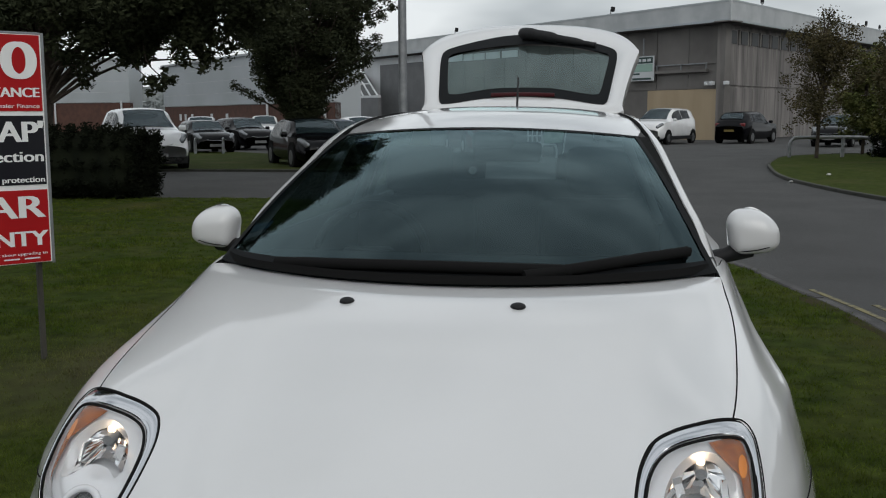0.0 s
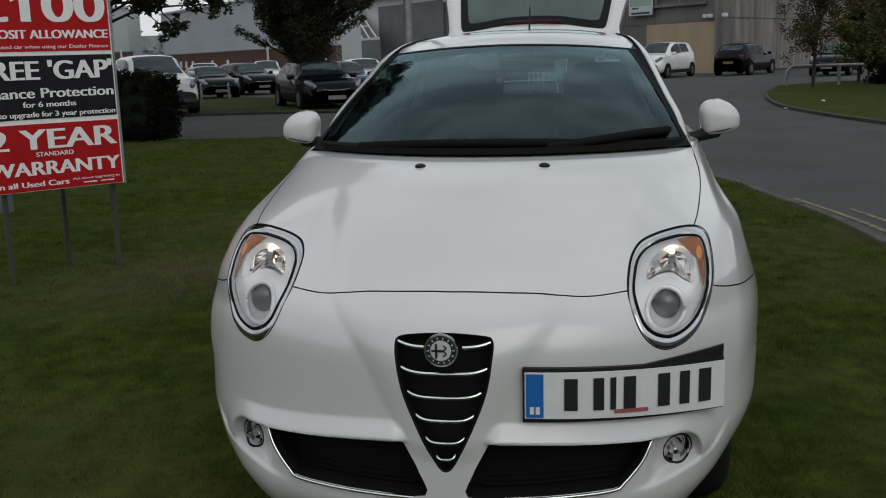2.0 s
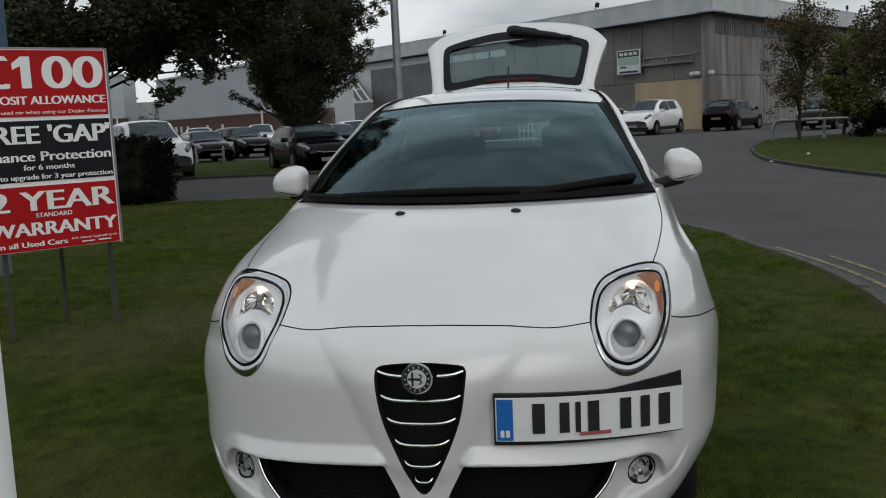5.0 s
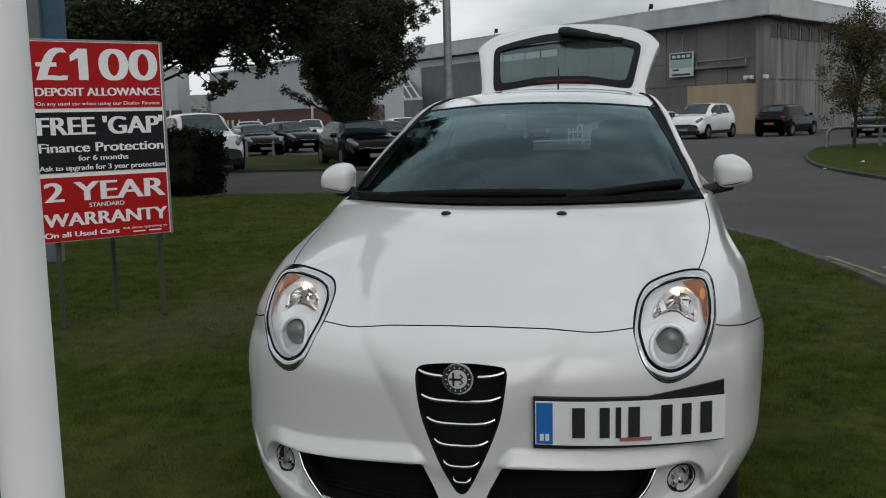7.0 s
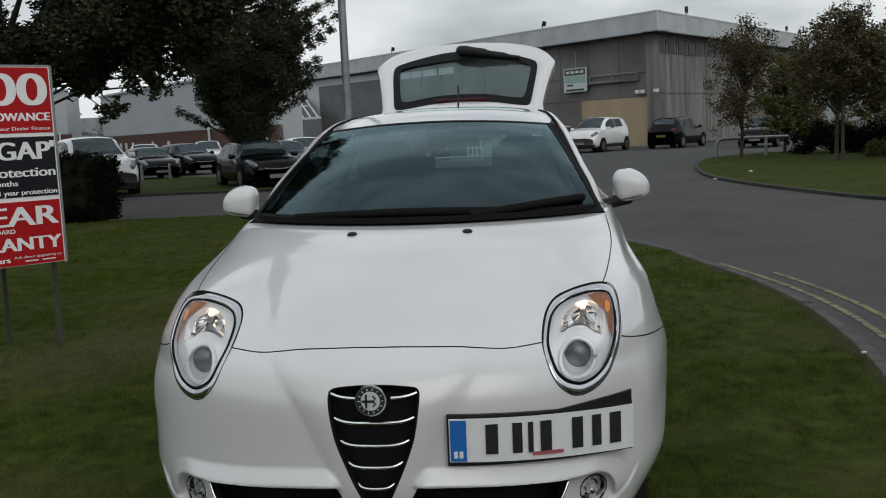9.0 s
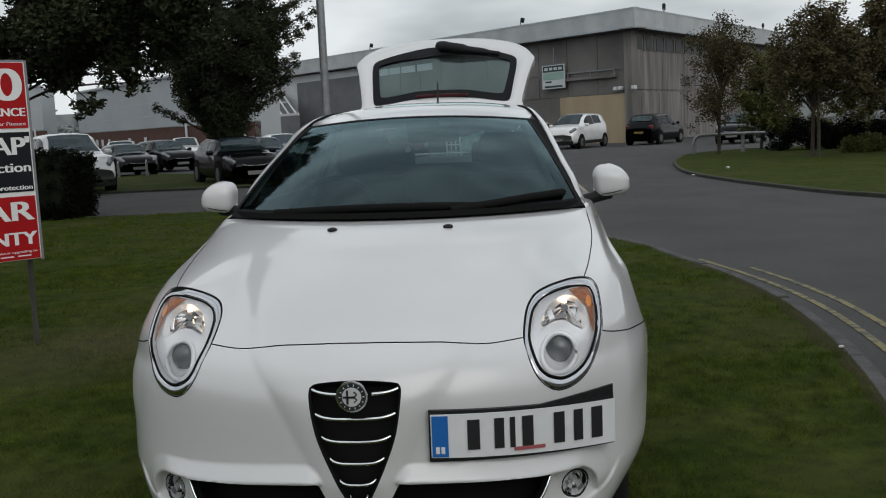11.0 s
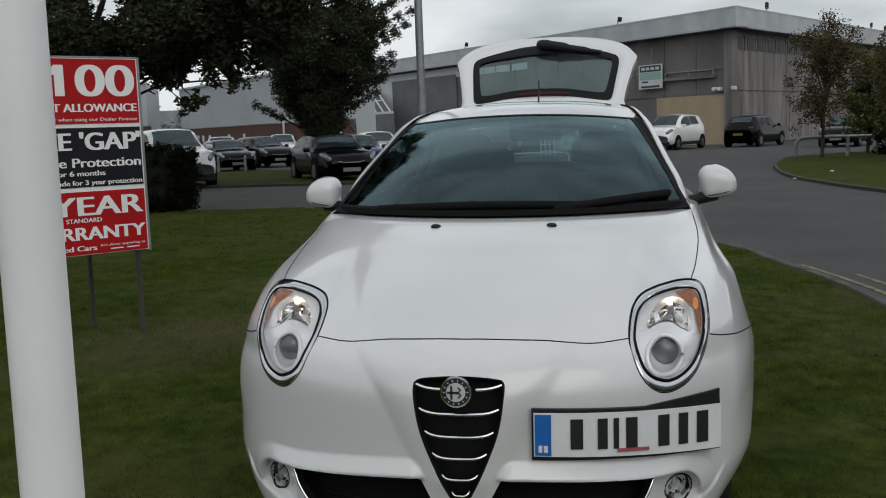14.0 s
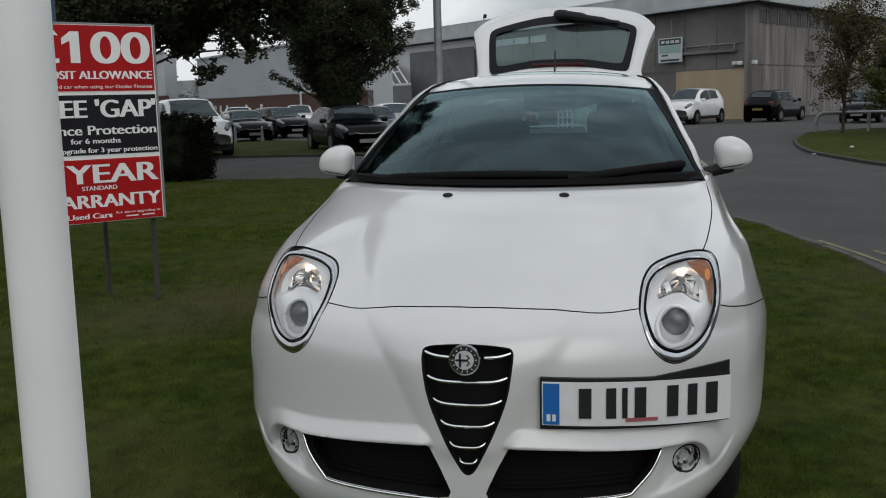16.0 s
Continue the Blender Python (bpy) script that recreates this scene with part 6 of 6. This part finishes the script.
def shrub(label, x, y, seed, w, d, h, mat, n):
    rng_ = random.Random(seed)
    sh = thing("shrub", label, "shrub", pose(x, y, 0), "island shrubs")
    cl = []
    for _ in range(40):
        a = rng_.uniform(0, 2 * math.pi)
        r = math.sqrt(rng_.random())
        top = h * (1 - .4 * r * r)
        cl.append(((w * r * math.cos(a), d * r * math.sin(a), rng_.uniform(.12, top)), rng_.uniform(.18, .34)))
    for _ in range(7):
        a = rng_.uniform(0, 2 * math.pi)
        limb(sh, [(0, 0, 0), (w * .3 * math.cos(a), d * .3 * math.sin(a), h * .4), (w * .7 * math.cos(a), d * .7 * math.sin(a), h * .8)], .025, .008)
    v_, f_ = leaf_cloud(cl, n, .05, rng_, 1.0)
    mesh_part("foliage", v_, f_, mat, sh)


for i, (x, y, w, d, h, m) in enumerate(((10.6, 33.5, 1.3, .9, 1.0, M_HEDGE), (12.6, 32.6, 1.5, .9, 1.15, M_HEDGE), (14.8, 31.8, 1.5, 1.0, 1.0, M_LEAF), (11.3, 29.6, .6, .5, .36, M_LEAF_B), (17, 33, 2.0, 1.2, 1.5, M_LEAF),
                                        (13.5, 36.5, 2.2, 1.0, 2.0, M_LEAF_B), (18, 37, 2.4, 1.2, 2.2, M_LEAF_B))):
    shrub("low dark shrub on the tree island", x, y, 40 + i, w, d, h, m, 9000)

# hoop rail on the island
rail = thing("hoop_rail", "long galvanised hoop rail beside the trees", "barrier", pose(6.62, 33.2, 0))
part("hoop", tube(curve_points([(0, 0, -.1), (0, 0, .42), (.12, .05, .60), (.40, .1, .65), (2.35, .5, .65), (2.65, .55, .58), (2.75, .56, .4), (2.75, .56, -.1)], 5, False), .055, 10), M_STEEL, rail, smooth=True)
part("post", cyl((1.75, .35, -.1), (1.75, .35, .65), .06, seg=10), M_STEEL, rail, smooth=True)

# trolley shelter seen through the car
M_PERSPEX = material("green_perspex", (0.52, 0.62, 0.55), 0.3, second=(0.30, 0.42, 0.35), scale=4)
bay = thing("trolley_bay", "low white-railed trolley bay with a green sheet", "trolley bay", pose(-2.40, 33.5, ROAD_Z))
part("rail", tube(curve_points([(-1.36, 0, 0), (-1.36, 0, .30), (-1.30, 0, .42), (-1.15, 0, .46), (1.12, 0, .46), (1.27, 0, .42), (1.33, 0, .30), (1.33, 0, 0)], 4, False), .035, 8), M_WHITEP, bay, smooth=True)
part("side_panel", box((2.45, .03, .28), (-.02, .02, .24), bevel=.01), M_FARPLATE, bay, "grey infill panel")
for k in range(4):
    part("grid_bar", cyl((.32 + k * .16, .3, .06), (.32 + k * .16, .3, 1.02), .025, seg=8), M_WHITEP, bay)
for k in range(3):
    part("grid_bar", cyl((.28, .3, .52 + k * .24), (.84, .3, .52 + k * .24), .022, seg=8), M_WHITEP, bay)
bm = grid([[(lerp(.75, 1.50, k / 6) + j * .04, .32 + .04 * math.sin(k), lerp(.48 + .05 * k / 6, 1.02 + .20 * k / 6, j / 4)) for j in range(5)] for k in range(7)])
bmesh.ops.solidify(bm, geom=bm.faces[:], thickness=.02)
part("side_sheet", bm, M_PERSPEX, bay, "green translucent sheet")
for k in (0, 1):
    part("sheet_post", cyl((.78 + k * .75, .36, 0), (.92 + k * .75, .36, 1.03 + k * .2), .025, seg=8), M_WHITEP, bay)

# wooded rise far behind; distance haze is painted into its pale grey colour
M_HAZE_TINT = material("trees_painted_haze", (0.29, 0.315, 0.315), 0.9, second=(0.19, 0.21, 0.205), scale=.25, spec=.05)
rng = random.Random(31)
cl = []
for i in range(130):
    x = rng.uniform(-95, -30)
    cl.append(((x, rng.uniform(150, 170), rng.uniform(0, 7) + 2.5 * math.sin(x * .21)), rng.uniform(1.6, 3.0)))
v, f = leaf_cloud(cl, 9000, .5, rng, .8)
tagged(mesh_part("distant_trees", v, f, M_HAZE_TINT, None), "line of distant trees with haze painted into their pale colour", "trees", kind="stuff")
tagged(part("backdrop", box((400, 3, 9), (0, 230, 4)), M_HAZE_TINT), "plain box closing the view as a treeline, haze painted into its pale colour", "backdrop", kind="structure")


# ---- grass blades ----
edge = np.array([(v.x, v.y) for v in ISLAND])
draw = np.random.default_rng(77)


def within(x, y):
    """Which points lie inside the verge's outline."""
    res = np.zeros(len(x), bool)
    for (x0, y0), (x1, y1) in zip(edge, np.roll(edge, -1, axis=0)):
        if y0 != y1:
            res ^= ((y0 > y) != (y1 > y)) & (x < (x1 - x0) * (y - y0) / (y1 - y0) + x0)
    return res


def blades(tufts, each, x0, x1, y0, y1, tall, wide):
    """Upright blades in small tufts, thinner and shorter on worn ground."""
    cx, cy = draw.uniform(x0, x1, tufts), draw.uniform(y0, y1, tufts)
    lush = np.array([noise.noise(Vector((a * .9, b * .9, 0))) * .5 + noise.noise(Vector((a * 3.1, b * 3.1, 5))) * .4 + .62 for a, b in zip(cx, cy)])
    ok = draw.uniform(0, .8, tufts) < lush
    cx, cy, lush = (np.repeat(c[ok], each) for c in (cx, cy, lush))
    x, y = cx + draw.normal(0, .035, len(cx)), cy + draw.normal(0, .035, len(cx))
    ok = within(x, y)
    x, y, lush = x[ok], y[ok], np.clip(lush[ok], .3, 1.2)
    n = len(x)
    h, a, w = tall * draw.uniform(.45, 1.25, n) * lush, draw.uniform(0, np.pi, n), wide * draw.uniform(.6, 1.3, n)
    lx, ly = draw.normal(0, .55, n) * h, draw.normal(0, .55, n) * h
    v = np.empty((n, 3, 3))
    v[:, 0], v[:, 1], v[:, 2] = (np.stack(c, 1) for c in ((x - w * np.cos(a), y - w * np.sin(a), np.full(n, -.004)), (x + w * np.cos(a), y + w * np.sin(a), np.full(n, -.004)), (x + lx, y + ly, h)))
    return v.reshape(-1, 3)


sward = np.concatenate([blades(15000, 8, -2.9, 2.2, -.6, 3.2, .030, .0026), blades(15000, 8, -5.5, 2.3, 3.0, 8.0, .034, .0042), blades(7000, 8, -9.5, 2.0, 7.5, 15.2, .038, .008)])
verts, faces = sward.tolist(), np.arange(len(sward)).reshape(-1, 3).tolist()
M_BLADE = turf("grass_blades", 0.9, 0.0, 2.3)
nt = M_BLADE.node_tree
thin, both = nt.nodes.new("ShaderNodeBsdfTranslucent"), nt.nodes.new("ShaderNodeMixShader")
bsdf = nt.nodes["Principled BSDF"]
nt.links.new(bsdf.inputs["Base Color"].links[0].from_socket, thin.inputs[0])
both.inputs[0].default_value = .5
nt.links.new(bsdf.outputs[0], both.inputs[1])
nt.links.new(thin.outputs[0], both.inputs[2])
nt.links.new(both.outputs[0], nt.nodes["Material Output"].inputs[0])
tagged(mesh_part("grass", verts, faces, M_BLADE, None), "short mown grass blades of the verge", "grass", kind="stuff")

# unseen walls added to close the place; the south one darkens the bumper's reflections
tagged(part("wall_south", box((164, .4, 5.2), (0, -32, 2.5)), M_CONC), "added plain concrete wall, out of view, closing the site", "wall", kind="structure")
for name, x in (("wall_east", 82), ("wall_west", -82)):
    tagged(part(name, box((.5, 141, 13), (x, 30, 6.4)), M_CONC), "added plain concrete wall, out of view, closing the site", "wall", kind="structure")

# scraps of litter by the kerbs
M_PAPER = material("litter_paper", (0.62, 0.62, 0.60), 0.8, second=(0.45, 0.45, 0.43), scale=30)
for i, (x, y, z, r) in enumerate(((5.65, 22.95, 0, .05), (4.50, 21.23, ROAD_Z, .05), (4.82, 19.42, ROAD_Z, .075), (6.12, 15.47, ROAD_Z, .05), (2.18, 3.23, .01, .016))):
    bm = bmesh.new()
    bmesh.ops.create_icosphere(bm, subdivisions=2, radius=r)
    for v in bm.verts:
        v.co += noise.noise_vector(v.co * (1.4 / r) + Vector((i * 3.1, 0, 0))) * r * .5
        v.co.z *= .45
    low = min(v.co.z for v in bm.verts)
    bmesh.ops.translate(bm, vec=(0, 0, -low), verts=bm.verts)
    ob = part("litter", bm, M_PAPER, None)
    ob.matrix_world = pose(x, y, z)
    tagged(ob, "small crumpled scrap of pale paper on the ground", "litter", "litter scraps")
